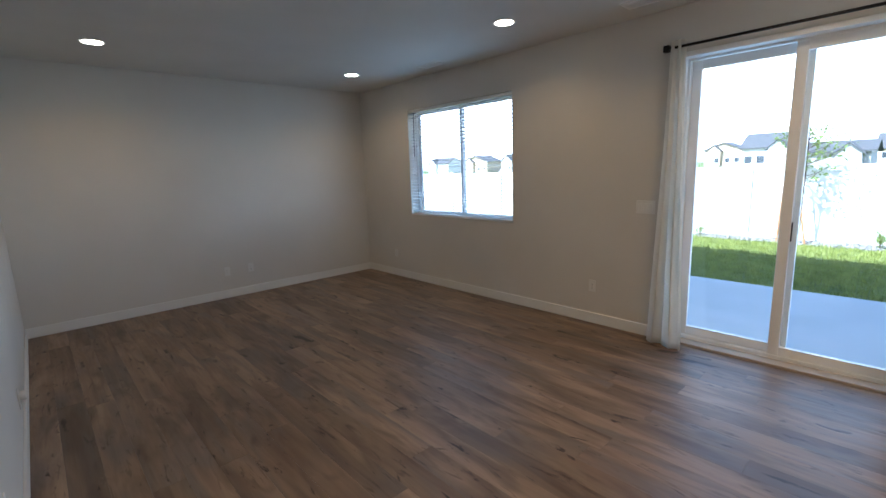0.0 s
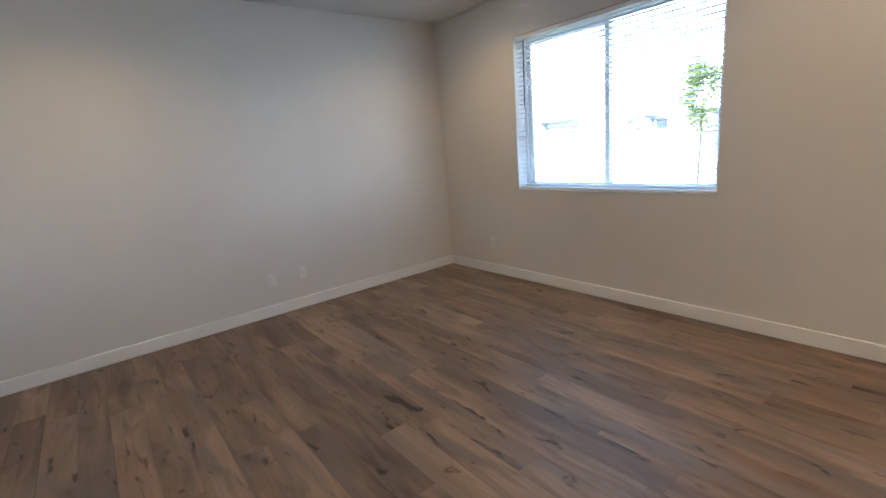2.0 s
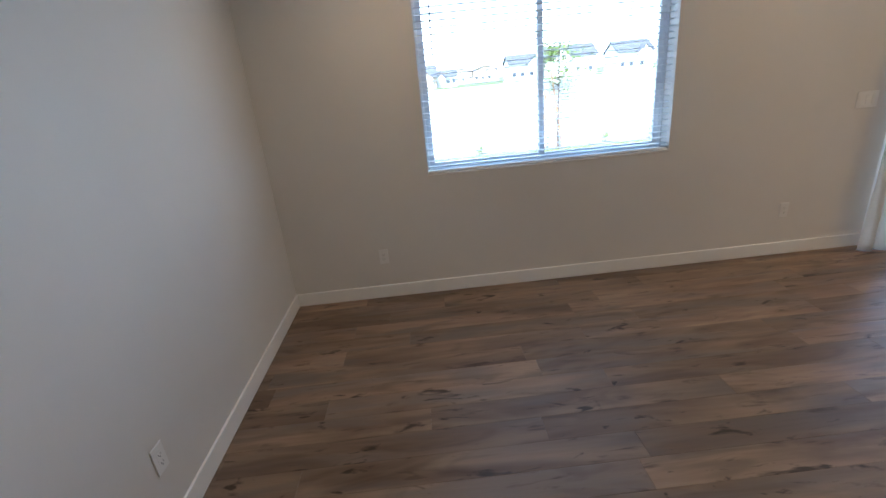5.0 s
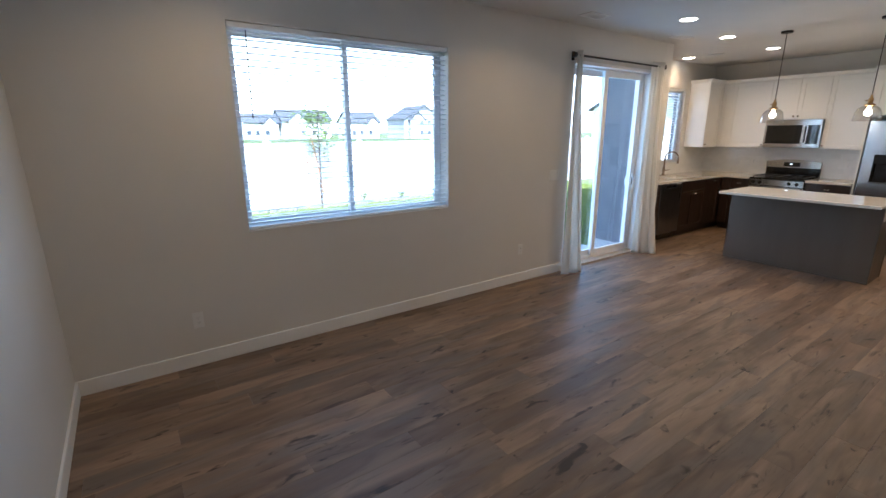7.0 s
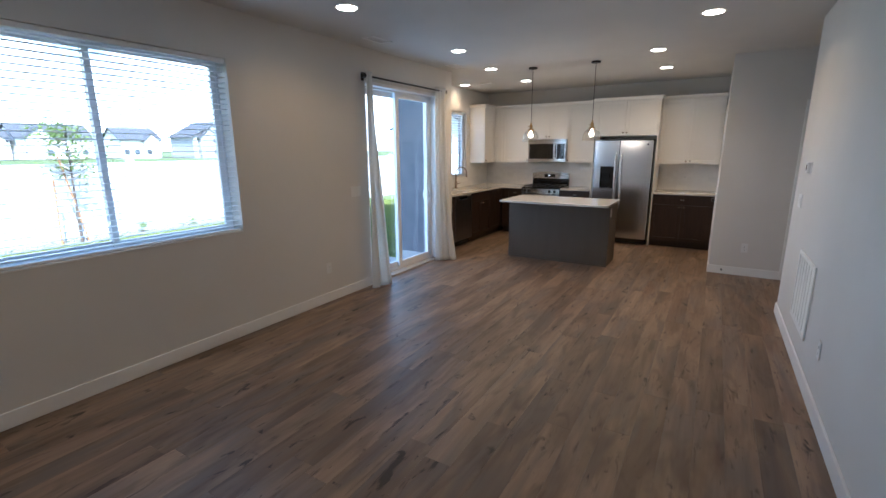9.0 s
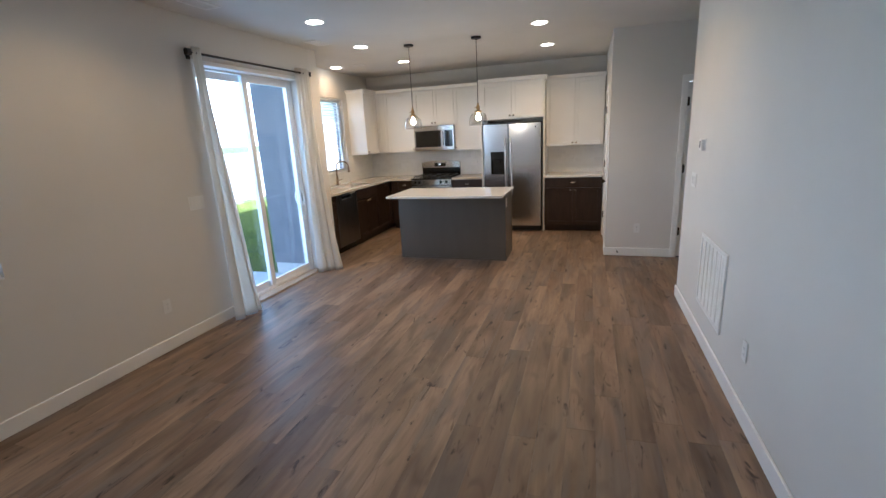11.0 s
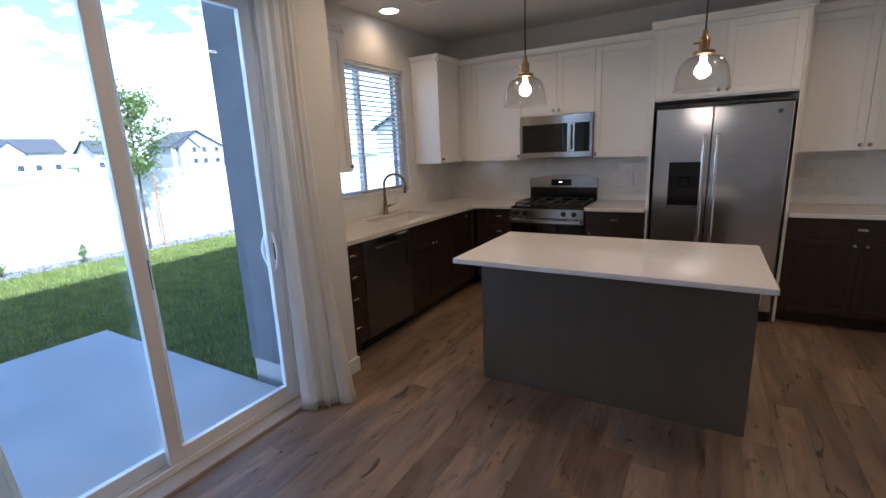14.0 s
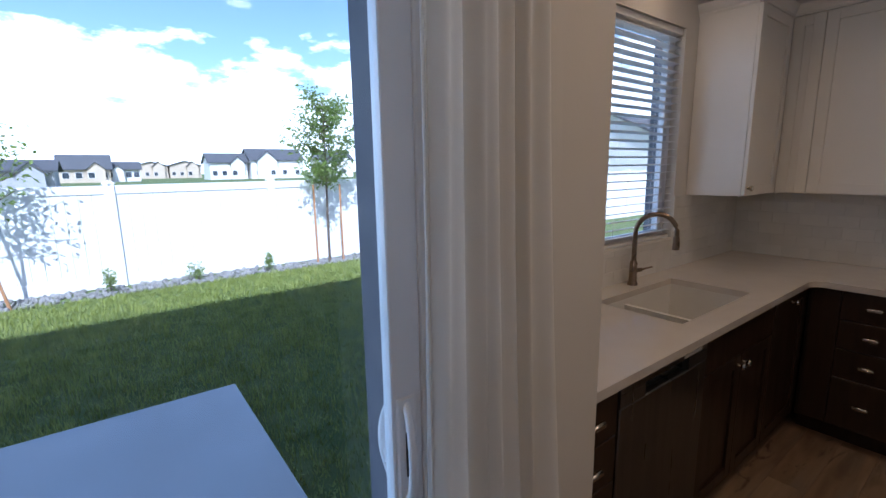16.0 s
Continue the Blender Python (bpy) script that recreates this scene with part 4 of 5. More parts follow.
def pendant(x, y):
    p = thing("pendant_lamp", (x, y, 1.74), "brass pendant lamp with a clear glass dome, lit", "pendant lamp", "pendants over the island")
    Build().turned((x, y, CEIL), [(0.0, -0.022), (0.055, -0.022), (0.06, -0.016), (0.06, 0.0)], 24).done("canopy", BRONZE, p, smooth=True)
    Build().rod((x, y, 1.99), (x, y, CEIL - 0.02), 0.0035, seg=8).done("cord", BRONZE, p)
    Build().turned((x, y, 1.88), [(0.0, 0.115), (0.010, 0.115), (0.012, 0.09), (0.022, 0.075), (0.022, 0.03), (0.045, 0.022), (0.046, 0.008), (0.030, 0.004), (0.018, 0.0), (0.0, 0.0)], 20).done("socket", BRASS, p, smooth=True)
    Build().rod((x + 0.02, y, 1.94), (x + 0.045, y, 1.94), 0.005, seg=8).done("switch_key", BRASS, p)
    prof = [(0.035, 0.150), (0.062, 0.146), (0.084, 0.132), (0.100, 0.108), (0.109, 0.078), (0.114, 0.040), (0.118, 0.006), (0.121, 0.0)]
    g = Build().turned((x, y, 1.732), prof + [(r - 0.003, h - 0.001) for r, h in prof[::-1]], 32)
    sh = g.done("shade", SHADE_GLASS, p, smooth=True)
    sh.visible_shadow = False
    bl = Build().turned((x, y, 1.765), [(0.0, 0.018), (0.014, 0.021), (0.026, 0.030), (0.033, 0.044), (0.034, 0.054), (0.031, 0.068), (0.021, 0.082), (0.014, 0.092), (0.014, 0.118)], 20).done("bulb", BULB_GLOW, p, smooth=True)
    bl.visible_shadow = False
    d = bpy.data.lights.new("pendant_light", "POINT")
    d.energy, d.color, d.shadow_soft_size = 1.5, (1.0, 0.74, 0.46), 0.03
    lt = new("pendant_light", d)
    lt.location = (x, y, 1.80)


pendant(2.86, -0.785)
pendant(2.0, -0.785)


def recessed(x, y, watts):
    p = thing("recessed_lamp", (x, y, CEIL), "round white recessed ceiling lamp, lit warm", "ceiling lamp", "recessed ceiling lamps")
    Build().turned((x, y, CEIL), [(0.078, -0.001), (0.094, -0.004), (0.098, -0.001), (0.098, 0.0)], 28).done("trim_ring", TRIM, p, smooth=True)
    Build().turned((x, y, CEIL), [(0.0, -0.003), (0.078, -0.003), (0.078, -0.001)], 28).done("lens", LAMP_GLOW, p)
    d = bpy.data.lights.new("recessed_light", "AREA")
    d.shape, d.size, d.energy, d.color, d.spread = "DISK", 0.15, watts, (1.0, 0.605, 0.25), radians(140)
    lt = new("recessed_light", d)
    lt.matrix_world = look((x, y, CEIL - 0.012), (x, y, 0))


for lx, ly in ((3.22, 5.07), (0.66, 5.12), (3.19, 2.62), (0.67, 0.90), (3.22, 0.72), (3.41, -0.58), (1.23, -0.47), (3.40, -1.93), (4.50, -1.82), (1.26, -1.80)):
    recessed(lx, ly, 0.7 if lx > 4.2 else 1.75 if ly < -0.3 else 1.7 if ly < 1.0 else 1.1)


def register(x, y, sx, sy):
    v = thing("ceiling_register", (x, y, CEIL), "white slotted ceiling air register", "air vent", "ceiling air registers")
    b = Build()
    t = 0.02
    b.box((x - sx, y - sy, CEIL - 0.006), (x + sx, y - sy + t, CEIL)).box((x - sx, y + sy - t, CEIL - 0.006), (x + sx, y + sy, CEIL))
    b.box((x - sx, y - sy + t, CEIL - 0.006), (x - sx + t, y + sy - t, CEIL)).box((x + sx - t, y - sy + t, CEIL - 0.006), (x + sx, y + sy - t, CEIL))
    n = int((2 * sx - 2 * t) / 0.014)
    for k in range(n):
        u = x - sx + t + (k + 0.5) * (2 * sx - 2 * t) / n
        b.box((u - 0.003, y - sy + t, CEIL - 0.006), (u + 0.003, y + sy - t, CEIL - 0.001))
    b.done("grille", TRIM, v)
    # thin dark sheet behind the slats, coloured as the shade inside the duct
    one((x - sx + t, y - sy + t, CEIL - 0.0012), (x + sx - t, y + sy - t, CEIL - 0.0004), "duct_shade", SLOT, v)


for rx, ry in ((3.68, 4.11), (3.66, 1.66), (3.72, -0.09)):
    register(rx, ry, 0.08, 0.15)
register(4.09, -1.80, 0.10, 0.06)

# ---- curtains and rod ----
def curtain(y_top, y_bot, x_top, x_bot, folds, seed, label):
    """A bunched cloth panel hung from the rod, its hem on the floor."""
    c = thing("curtain", ((x_bot[0] + x_bot[1]) / 2, sum(y_bot) / 2, 0), label, "curtain", "white door curtains")
    rnd = random.Random(seed)
    ph = [rnd.uniform(-0.5, 0.5) for _ in range(folds * 2 + 2)]
    bm = bmesh.new()
    nu, nv = 90, 44
    grid = []
    for j in range(nv + 1):
        t = j / nv
        z = 2.47 * (1 - t) + 0.004
        row = []
        for i in range(nu + 1):
            s = i / nu
            a = s * folds * 2 * math.pi
            e = t ** 1.3
            yc = (1 - e) * (y_top[0] + (y_top[1] - y_top[0]) * s) + e * (y_bot[0] + (y_bot[1] - y_bot[0]) * s)
            xc = (1 - e) * (x_top[0] + (x_top[1] - x_top[0]) * s) + e * (x_bot[0] + (x_bot[1] - x_bot[0]) * s)
            amp = 0.018 + 0.020 * t
            k = int(s * folds * 2)
            wob = 0.25 * ph[k] + 0.3 * math.sin(3 * t + 7 * s + seed)
            x = xc + amp * math.sin(a + wob) * (1 + 0.35 * ph[k]) + 0.006 * math.sin(9 * t + 11 * s)
            y = yc + 0.5 * amp * math.sin(2 * a + 1.1 + wob * t)
            row.append(bm.verts.new((min(x, 3.978), y, z)))
        grid.append(row)
    for j in range(nv):
        for i in range(nu):
            bm.faces.new((grid[j][i], grid[j][i + 1], grid[j + 1][i + 1], grid[j + 1][i]))
    b = Build()
    b.bm.free()
    b.bm = bm
    ob = b.done("panel", CLOTH, c, smooth=True)
    m = ob.modifiers.new("thick", "SOLIDIFY")
    m.thickness = 0.0025
    return c


def folded_curtain(top, bottom, seed, label):
    """A cloth panel whose plan line runs through the given points at the rod and at the hem."""
    c = thing("curtain", (*bottom[3], 0), label, "curtain", "white door curtains")
    bm = bmesh.new()
    per, nv = 14, 40
    n = (len(top) - 1) * per

    def along(pts, s):
        k = min(int(s), len(pts) - 2)
        f = s - k
        p = [Vector(pts[max(0, min(len(pts) - 1, k + d))]) for d in (-1, 0, 1, 2)]
        return 0.5 * (2 * p[1] + (p[2] - p[0]) * f + (2 * p[0] - 5 * p[1] + 4 * p[2] - p[3]) * f * f + (3 * p[1] - p[0] - 3 * p[2] + p[3]) * f ** 3)

    grid = []
    for j in range(nv + 1):
        t = j / nv
        row = []
        for i in range(n + 1):
            q = along(top, i / per).lerp(along(bottom, i / per), t ** 2.3)
            rip = (0.007 + 0.014 * t * t) * math.sin(2.5 * t + 0.42 * i + seed) * math.sin(0.13 * i + 1.5 * t + 0.6) + 0.003 * math.sin(11 * t + 0.7 * i) * t
            row.append(bm.verts.new((min(q.x + rip, 3.978), q.y + 0.5 * rip, 2.47 * (1 - t) + 0.004)))
        grid.append(row)
    for j in range(nv):
        for i in range(n):
            bm.faces.new((grid[j][i], grid[j][i + 1], grid[j + 1][i + 1], grid[j + 1][i]))
    b = Build()
    b.bm.free()
    b.bm = bm
    ob = b.done("panel", CLOTH, c, smooth=True)
    ob.modifiers.new("thick", "SOLIDIFY").thickness = 0.0025
    hem = Build().tube([(min(along(top, 0).lerp(along(bottom, 0), (k / 20) ** 2.3).x, 3.975), along(top, 0).lerp(along(bottom, 0), (k / 20) ** 2.3).y, 2.47 * (1 - k / 20) + 0.006) for k in range(21)], 0.003, 6)
    hem.done("hem", CLOTH, c, smooth=True)
    return c


curtain((1.44, 1.54), (1.31, 1.60), (3.935, 3.935), (3.83, 3.885), 2, 3, "white cloth curtain bunched beside the patio door")
FOLD = (0.0, 0.7, -0.5, 0.6, -0.9, 0.8, -0.3)
folded_curtain([(3.952 - 0.045 * k / 6 - 0.010 * f, 0.078 - 0.205 * k / 6) for k, f in enumerate(FOLD)],
               [(3.955 - 0.215 * k / 6 - 0.018 * f, 0.070 - 0.21 * k / 6 + 0.030 * f) for k, f in enumerate(FOLD)], 5,
               "white cloth curtain folded back beside the patio door handle")
rod = thing("curtain_rod", (3.935, 0.75, 2.42), "black metal curtain rod with square end caps", "curtain rod")
Build().rod((3.935, -0.15, 2.425), (3.935, 1.56, 2.425), 0.0105).done("bar", BRONZE, rod, smooth=True)
fin = Build()
for y, s in ((-0.15, -1), (1.56, 1)):
    fin.box((3.912, y, 2.40), (3.958, y + s * 0.045, 2.45), 0.004).rod((3.935, y - s * 0.02, 2.425), (3.935, y, 2.425), 0.016)
fin.done("end_cap", BRONZE, rod)
br = Build()
for y in (-0.13, 1.53):
    br.box((3.935, y - 0.008, 2.417), (3.992, y + 0.008, 2.433)).box((3.992, y - 0.02, 2.38), (3.9995, y + 0.02, 2.47))
br.done("bracket", BRONZE, rod)

# ---- plates on the walls ----
def wall_plate(f, u, v, kind, gangs=1):
    w = 0.035 + 0.023 * (gangs - 1)
    p = thing("outlet" if kind == "outlet" else "light_switch", f(u, v, 0), "white duplex wall outlet with its cover plate" if kind == "outlet" else "white rocker light switches on one cover plate", "outlet" if kind == "outlet" else "switch", "wall outlets" if kind == "outlet" else "")
    one(f(u - w, v - 0.058, 0.0005), f(u + w, v + 0.058, 0.0065), "cover_plate", PLATE, p, 0.002)
    for g in range(gangs):
        c = u + (g - (gangs - 1) / 2) * 0.046
        if kind == "outlet":
            one(f(c - 0.017, v - 0.034, 0.0065), f(c + 0.017, v + 0.034, 0.008), "receptacle", PLATE, p, 0.001)
            s = Build()
            for dv in (-0.018, 0.018):
                s.box(f(c - 0.0075, v + dv - 0.004, 0.008), f(c - 0.0055, v + dv + 0.005, 0.0086)).box(f(c + 0.0055, v + dv - 0.004, 0.008), f(c + 0.0075, v + dv + 0.004, 0.0086))
                s.box(f(c - 0.0025, v + dv - 0.011, 0.008), f(c + 0.0025, v + dv - 0.007, 0.0086))
            s.done("slots", SLOT, p)
        else:
            one(f(c - 0.016, v - 0.033, 0.0065), f(c + 0.016, v + 0.033, 0.0105), "rocker", PLATE, p, 0.002)
    return p


WE, WN, WW = facing_west(4.0), facing_south(6.12), facing_east(-0.16)
wall_plate(WE, 5.39, 0.345, "outlet")
wall_plate(WE, 2.205, 0.375, "outlet")
wall_plate(WE, 1.72, 1.165, "switch", 3)
wall_plate(WN, 1.81, 0.345, "outlet")
wall_plate(WN, 2.11, 0.35, "outlet")
wall_plate(WW, 2.18, 0.40, "outlet")
wall_plate(WW, 3.70, 0.26, "outlet")
wall_plate(WW, 0.57, 1.165, "switch", 3)
wall_plate(facing_north(-1.225), 0.086, 0.365, "outlet")
wall_plate(facing_north(SOUTH + 0.009), 0.95, 1.13, "outlet")
wall_plate(facing_north(SOUTH + 0.009), 2.62, 1.13, "outlet")
wall_plate(facing_north(SOUTH + 0.009), 3.88, 1.13, "outlet")


def thermostat():
    t = thing("thermostat", (-0.18, 0.81, 1.46), "white wall thermostat with a dark screen", "thermostat")
    one(WW(0.755, 1.415, 0.0005), WW(0.865, 1.51, 0.006), "wall_plate", PLATE, t, 0.002)
    one(WW(0.765, 1.42, 0.006), WW(0.855, 1.505, 0.03), "case", PLATE, t, 0.004)
    one(WW(0.785, 1.44, 0.03), WW(0.82, 1.49, 0.031), "screen", BLACK_GLASS, t)


thermostat()


def return_grille():
    g = thing("return_air_grille", (-0.18, 1.42, 0.2), "white slatted return air grille low on the wall", "air vent")
    u0, u1, v0, v1, t = 1.045, 1.71, 0.275, 0.818, 0.03
    b = Build()
    b.box(WW(u0, v0, 0.0005), WW(u0 + t, v1, 0.012), 0.002).box(WW(u1 - t, v0, 0.0005), WW(u1, v1, 0.012), 0.002)
    b.box(WW(u0 + t, v0, 0.0005), WW(u1 - t, v0 + t, 0.012), 0.002).box(WW(u0 + t, v1 - t, 0.0005), WW(u1 - t, v1, 0.012), 0.002)
    for k in range(1, 6):
        u = u0 + t + (u1 - u0 - 2 * t) * k / 6
        b.box(WW(u - 0.008, v0 + t, 0.001), WW(u + 0.008, v1 - t, 0.010))
    b.done("frame", TRIM, g)
    # thin sheet behind the louvres: the duct's shade as a mid grey
    one(WW(u0 + t, v0 + t, 0.0006), WW(u1 - t, v1 - t, 0.0012), "duct_shade", mat("duct_shade_grey", (0.30, 0.30, 0.30), (0.24, 0.24, 0.24), 0.9, scale=30), g)
    s = Build()
    n = 32
    for k in range(n):
        v = v0 + t + (v1 - v0 - 2 * t) * (k + 0.5) / n
        s.prism([WW(u0 + t, v - 0.004, 0.008), WW(u0 + t, v + 0.002, 0.003), WW(u0 + t, v + 0.003, 0.0036), WW(u0 + t, v - 0.003, 0.009)], Vector(WW(u1 - t, 0, 0)) - Vector(WW(u0 + t, 0, 0)))
    s.done("louvres", TRIM, g)


return_grille()
nl = thing("night_light", (-0.17, 3.70, 0.27), "small white plug-in night light in a wall outlet", "night light")
Build().turned(None, [(0.0, 0.0), (0.026, 0.0), (0.03, 0.012), (0.028, 0.026), (0.018, 0.036), (0.0, 0.039)], 20, Matrix.Translation(WW(3.70, 0.275, 0.0088)) @ Vector((1, 0, 0)).to_track_quat("Z", "Y").to_matrix().to_4x4() @ Matrix.Diagonal((1.35, 1, 1, 1))).done("case", PLATE, nl, smooth=True)
ds = thing("door_stop", (0.31, -1.21, 0.07), "dark spring door stop on the baseboard", "door stop")
Build().rod((0.31, -1.211, 0.07), (0.31, -1.135, 0.07), 0.006, seg=10).rod((0.31, -1.14, 0.07), (0.31, -1.125, 0.07), 0.010, seg=12).done("stop", BRONZE, ds, smooth=True)

# ---- outside ----
GZ = -0.20
structure(Build().box((-400, -600, GZ - 0.3), (900, 600, GZ)), "ground", SOIL, "mown green lawn running out to the fields")
structure(Build().box((4.205, -0.195, GZ - 0.05), (7.09, 4.6, -0.125), 0.006), "pavement_patio", CONCRETE, "pale concrete patio slab")
FX = 11.95


def fence():
    f = thing("fence", (FX, 0, GZ), "white vinyl privacy fence with posts and tongue-and-groove boards", "fence")
    y0, n, bay, h = -26.0, 24, 2.4, 1.60
    bw = (bay - 0.13) / 14
    post = Build().box((-0.065, -0.065, 0), (0.065, 0.065, h), 0.004).turned((0, 0, h), [(0.088, 0.0), (0.088, 0.02), (0.0, 0.06)], 4).done("post", FENCE, None, origin=(0, 0, 0))
    rail = Build().box((-0.025, 0.065, 0.005), (0.025, bay - 0.065, 0.19), 0.004).box((-0.025, 0.065, h - 0.15), (0.025, bay - 0.065, h - 0.02), 0.004).done("rail", FENCE, None, origin=(0, 0, 0))
    board = Build().box((-0.011, 0.002, 0.17), (0.011, bw - 0.002, h - 0.14), 0.002).done("board", FENCE, None, origin=(0, 0, 0))
    used = set()

    def put(src, nm, y):
        ob = src if nm not in used else new(nm, src.data)
        used.add(nm)
        ob.matrix_basis = pose(FX, y, GZ)
        attach(ob, f)

    for k in range(n + 1):
        put(post, "post", y0 + k * bay)
    far = Build()
    for k in range(n):
        put(rail, "rail", y0 + k * bay)
        for j in range(14):
            y = y0 + k * bay + 0.065 + j * bw
            if -10 < y < 12:
                put(board, "board", y)
            else:
                far.box((FX - 0.011, y + 0.002, GZ + 0.17), (FX + 0.011, y + bw - 0.002, GZ + h - 0.14))
    tagged(far.done("far_boards", FENCE, f), kind="stuff")


fence()


def lawn():
    """Short grass blades over the yard, thinner towards the fence."""
    rs = np.random.RandomState(4)
    n = 230000
    x = 4.9 + (11.3 - 4.9) * rs.rand(n) ** 0.85
    y = rs.uniform(-7.5, 9.5, n)
    keep = ~((x < 7.11) & (y > -0.19) & (y < 4.62))
    x, y = x[keep], y[keep]
    n = len(x)
    a = rs.uniform(0, 2 * math.pi, n)
    tuft = rs.rand(97, 89)[(x / 0.13).astype(int) % 97, (y / 0.13 + 200).astype(int) % 89]
    h = rs.uniform(0.03, 0.07, n) * (0.45 + 1.1 * tuft)
    lean = rs.uniform(0.0, 0.045, n)
    w = rs.uniform(0.003, 0.006, n)
    dx, dy = np.cos(a), np.sin(a)
    v = np.empty((n, 3, 3))
    v[:, 0] = np.stack([x - dy * w, y + dx * w, np.full(n, GZ)], 1)
    v[:, 1] = np.stack([x + dy * w, y - dx * w, np.full(n, GZ)], 1)
    v[:, 2] = np.stack([x + dx * lean, y + dy * lean, GZ + h], 1)
    me = bpy.data.meshes.new("lawn_grass")
    me.vertices.add(3 * n)
    me.vertices.foreach_set("co", v.ravel())
    me.loops.add(3 * n)
    me.loops.foreach_set("vertex_index", np.arange(3 * n))
    me.polygons.add(n)
    me.polygons.foreach_set("loop_start", np.arange(0, 3 * n, 3))
    me.update()
    me.materials.append(GRASS)
    tagged(new("lawn_grass", me), "short mown green lawn grass in the yard", "grass", kind="stuff")


lawn()


def rocks():
    rs = np.random.RandomState(8)
    b = bmesh.new()
    for k in range(2600):
        x, y = rs.uniform(11.28, FX - 0.08), rs.uniform(-7, 9)
        s = rs.uniform(0.02, 0.055)
        m = pose(x, y, GZ + s * 0.3, rs.uniform(0, 360), rs.uniform(0, 360), rs.uniform(0, 360)) @ Matrix.Diagonal((s, s * rs.uniform(0.6, 1), s * rs.uniform(0.4, 0.8), 1))
        bmesh.ops.create_icosphere(b, subdivisions=1, radius=1.0, matrix=m)
    for v in b.verts:
        v.co += Vector((rs.uniform(-1, 1), rs.uniform(-1, 1), rs.uniform(-1, 1))) * 0.004
    me = bpy.data.meshes.new("landscape_rock")
    b.to_mesh(me)
    b.free()
    me.materials.append(STONE)
    tagged(new("landscape_rock", me), "grey landscape rock bed along the fence", "gravel", kind="stuff")


rocks()


def leaf_cloud(name, centres, count, size, material, parent, rs):
    """Many small bent leaves scattered round the twig ends."""
    b = bmesh.new()
    for k in range(count):
        c, r = centres[rs.randint(len(centres))]
        p = Vector(c) + Vector(rs.normal(0, 1, 3)) * r
        s = size * rs.uniform(0.6, 1.3)
        m = Matrix.Translation(p) @ Euler((rs.uniform(-1.2, 1.2), rs.uniform(-1.2, 1.2), rs.uniform(0, 6.28))).to_matrix().to_4x4()
        pts = [(0, 0, 0), (s * 0.22, s * 0.45, s * 0.05), (0, s, -s * 0.1), (-s * 0.22, s * 0.45, s * 0.05)]
        vs = [b.verts.new(m @ Vector(q)) for q in pts]
        b.faces.new((vs[0], vs[1], vs[2]))
        b.faces.new((vs[0], vs[2], vs[3]))
    me = bpy.data.meshes.new(name)
    b.to_mesh(me)
    b.free()
    me.materials.append(material)
    return attach(new(name, me), parent)


def young_tree(x, y, h, spread, leaves, seed, label, crown_from=0.5, stakes=()):
    rs = np.random.RandomState(seed)
    t = thing("tree", (x, y, GZ), label, "tree", "young yard trees")
    b = Build()
    trunk = [Vector((x + 0.02 * math.sin(3 * k / 8), y + 0.02 * math.cos(4 * k / 8), GZ - 0.02 + h * 0.95 * k / 8)) for k in range(9)]
    b.tube(trunk, [0.026 * (1 - 0.85 * k / 8) + 0.003 for k in range(9)], 8)
    ends = []
    for k in range(44):
        f = rs.uniform(crown_from, 0.95)
        p0 = trunk[0].lerp(trunk[-1], f)
        a = rs.uniform(0, 6.28)
        L = spread * (1.0 - abs(f - 0.70) * 2.0) * rs.uniform(0.6, 1.1)
        d = Vector((math.cos(a), math.sin(a), rs.uniform(0.35, 0.9)))
        p2 = p0 + d.normalized() * L
        p1 = p0.lerp(p2, 0.5) + Vector((0, 0, -0.04))
        b.tube([p0, p1, p2], [0.009, 0.006, 0.002], 5)
        ends += [(p2, 0.085), (p1.lerp(p2, 0.5), 0.10), (p1, 0.07)]
    b.done("trunk_and_limbs", BARK, t, smooth=True)
    leaf_cloud("leaves", ends, leaves, 0.085, LEAF, t, rs)
    for sx, sy, lx, ly, sh in stakes:
        s = thing("tree_stake", (x + sx, y + sy, GZ), "orange-brown round wooden tree stake", "stake", "tree stakes")
        Build().rod((x + sx, y + sy, GZ - 0.05), (x + sx + lx, y + sy + ly, GZ + sh), 0.020, 0.018, 12).done("pole", STAKE_WOOD, s, smooth=True)


young_tree(11.50, -2.90, 3.25, 0.85, 3600, 11, "young leafy shade tree staked beside the fence", 0.48, ((0.0, 0.26, 0, 0, 1.5), (-0.05, -0.24, 0, 0, 1.5)))
young_tree(11.35, 1.75, 2.55, 0.70, 620, 21, "young feathery-leaved tree staked beside the fence", 0.55, ((0.02, -0.12, 0.0, 0.28, 1.75), (0.0, 0.35, 0, -0.05, 1.3)))
young_tree(11.40, 6.25, 3.15, 0.62, 2400, 33, "young leafy tree beside the fence past the window", 0.5)


def shrub(x, y, h, r, seed):
    rs = np.random.RandomState(seed)
    s = thing("shrub", (x, y, GZ), "small green shrub in the rock bed", "shrub", "small fence shrubs")
    b = Build()
    ends = []
    for k in range(9):
        a = rs.uniform(0, 6.28)
        p = Vector((x + r * math.cos(a) * rs.rand(), y + r * math.sin(a) * rs.rand(), GZ + h * rs.uniform(0.5, 1)))
        b.tube([(x, y, GZ - 0.01), Vector((x, y, GZ)).lerp(p, 0.5) + Vector((0, 0, 0.02)), p], [0.004, 0.003, 0.0015], 5)
        ends += [(p, 0.035), (Vector((x, y, GZ)).lerp(p, 0.6), 0.04)]
    b.done("stems", BARK, s)
    leaf_cloud("leaves", ends, 240, 0.05, LEAF, s, rs)


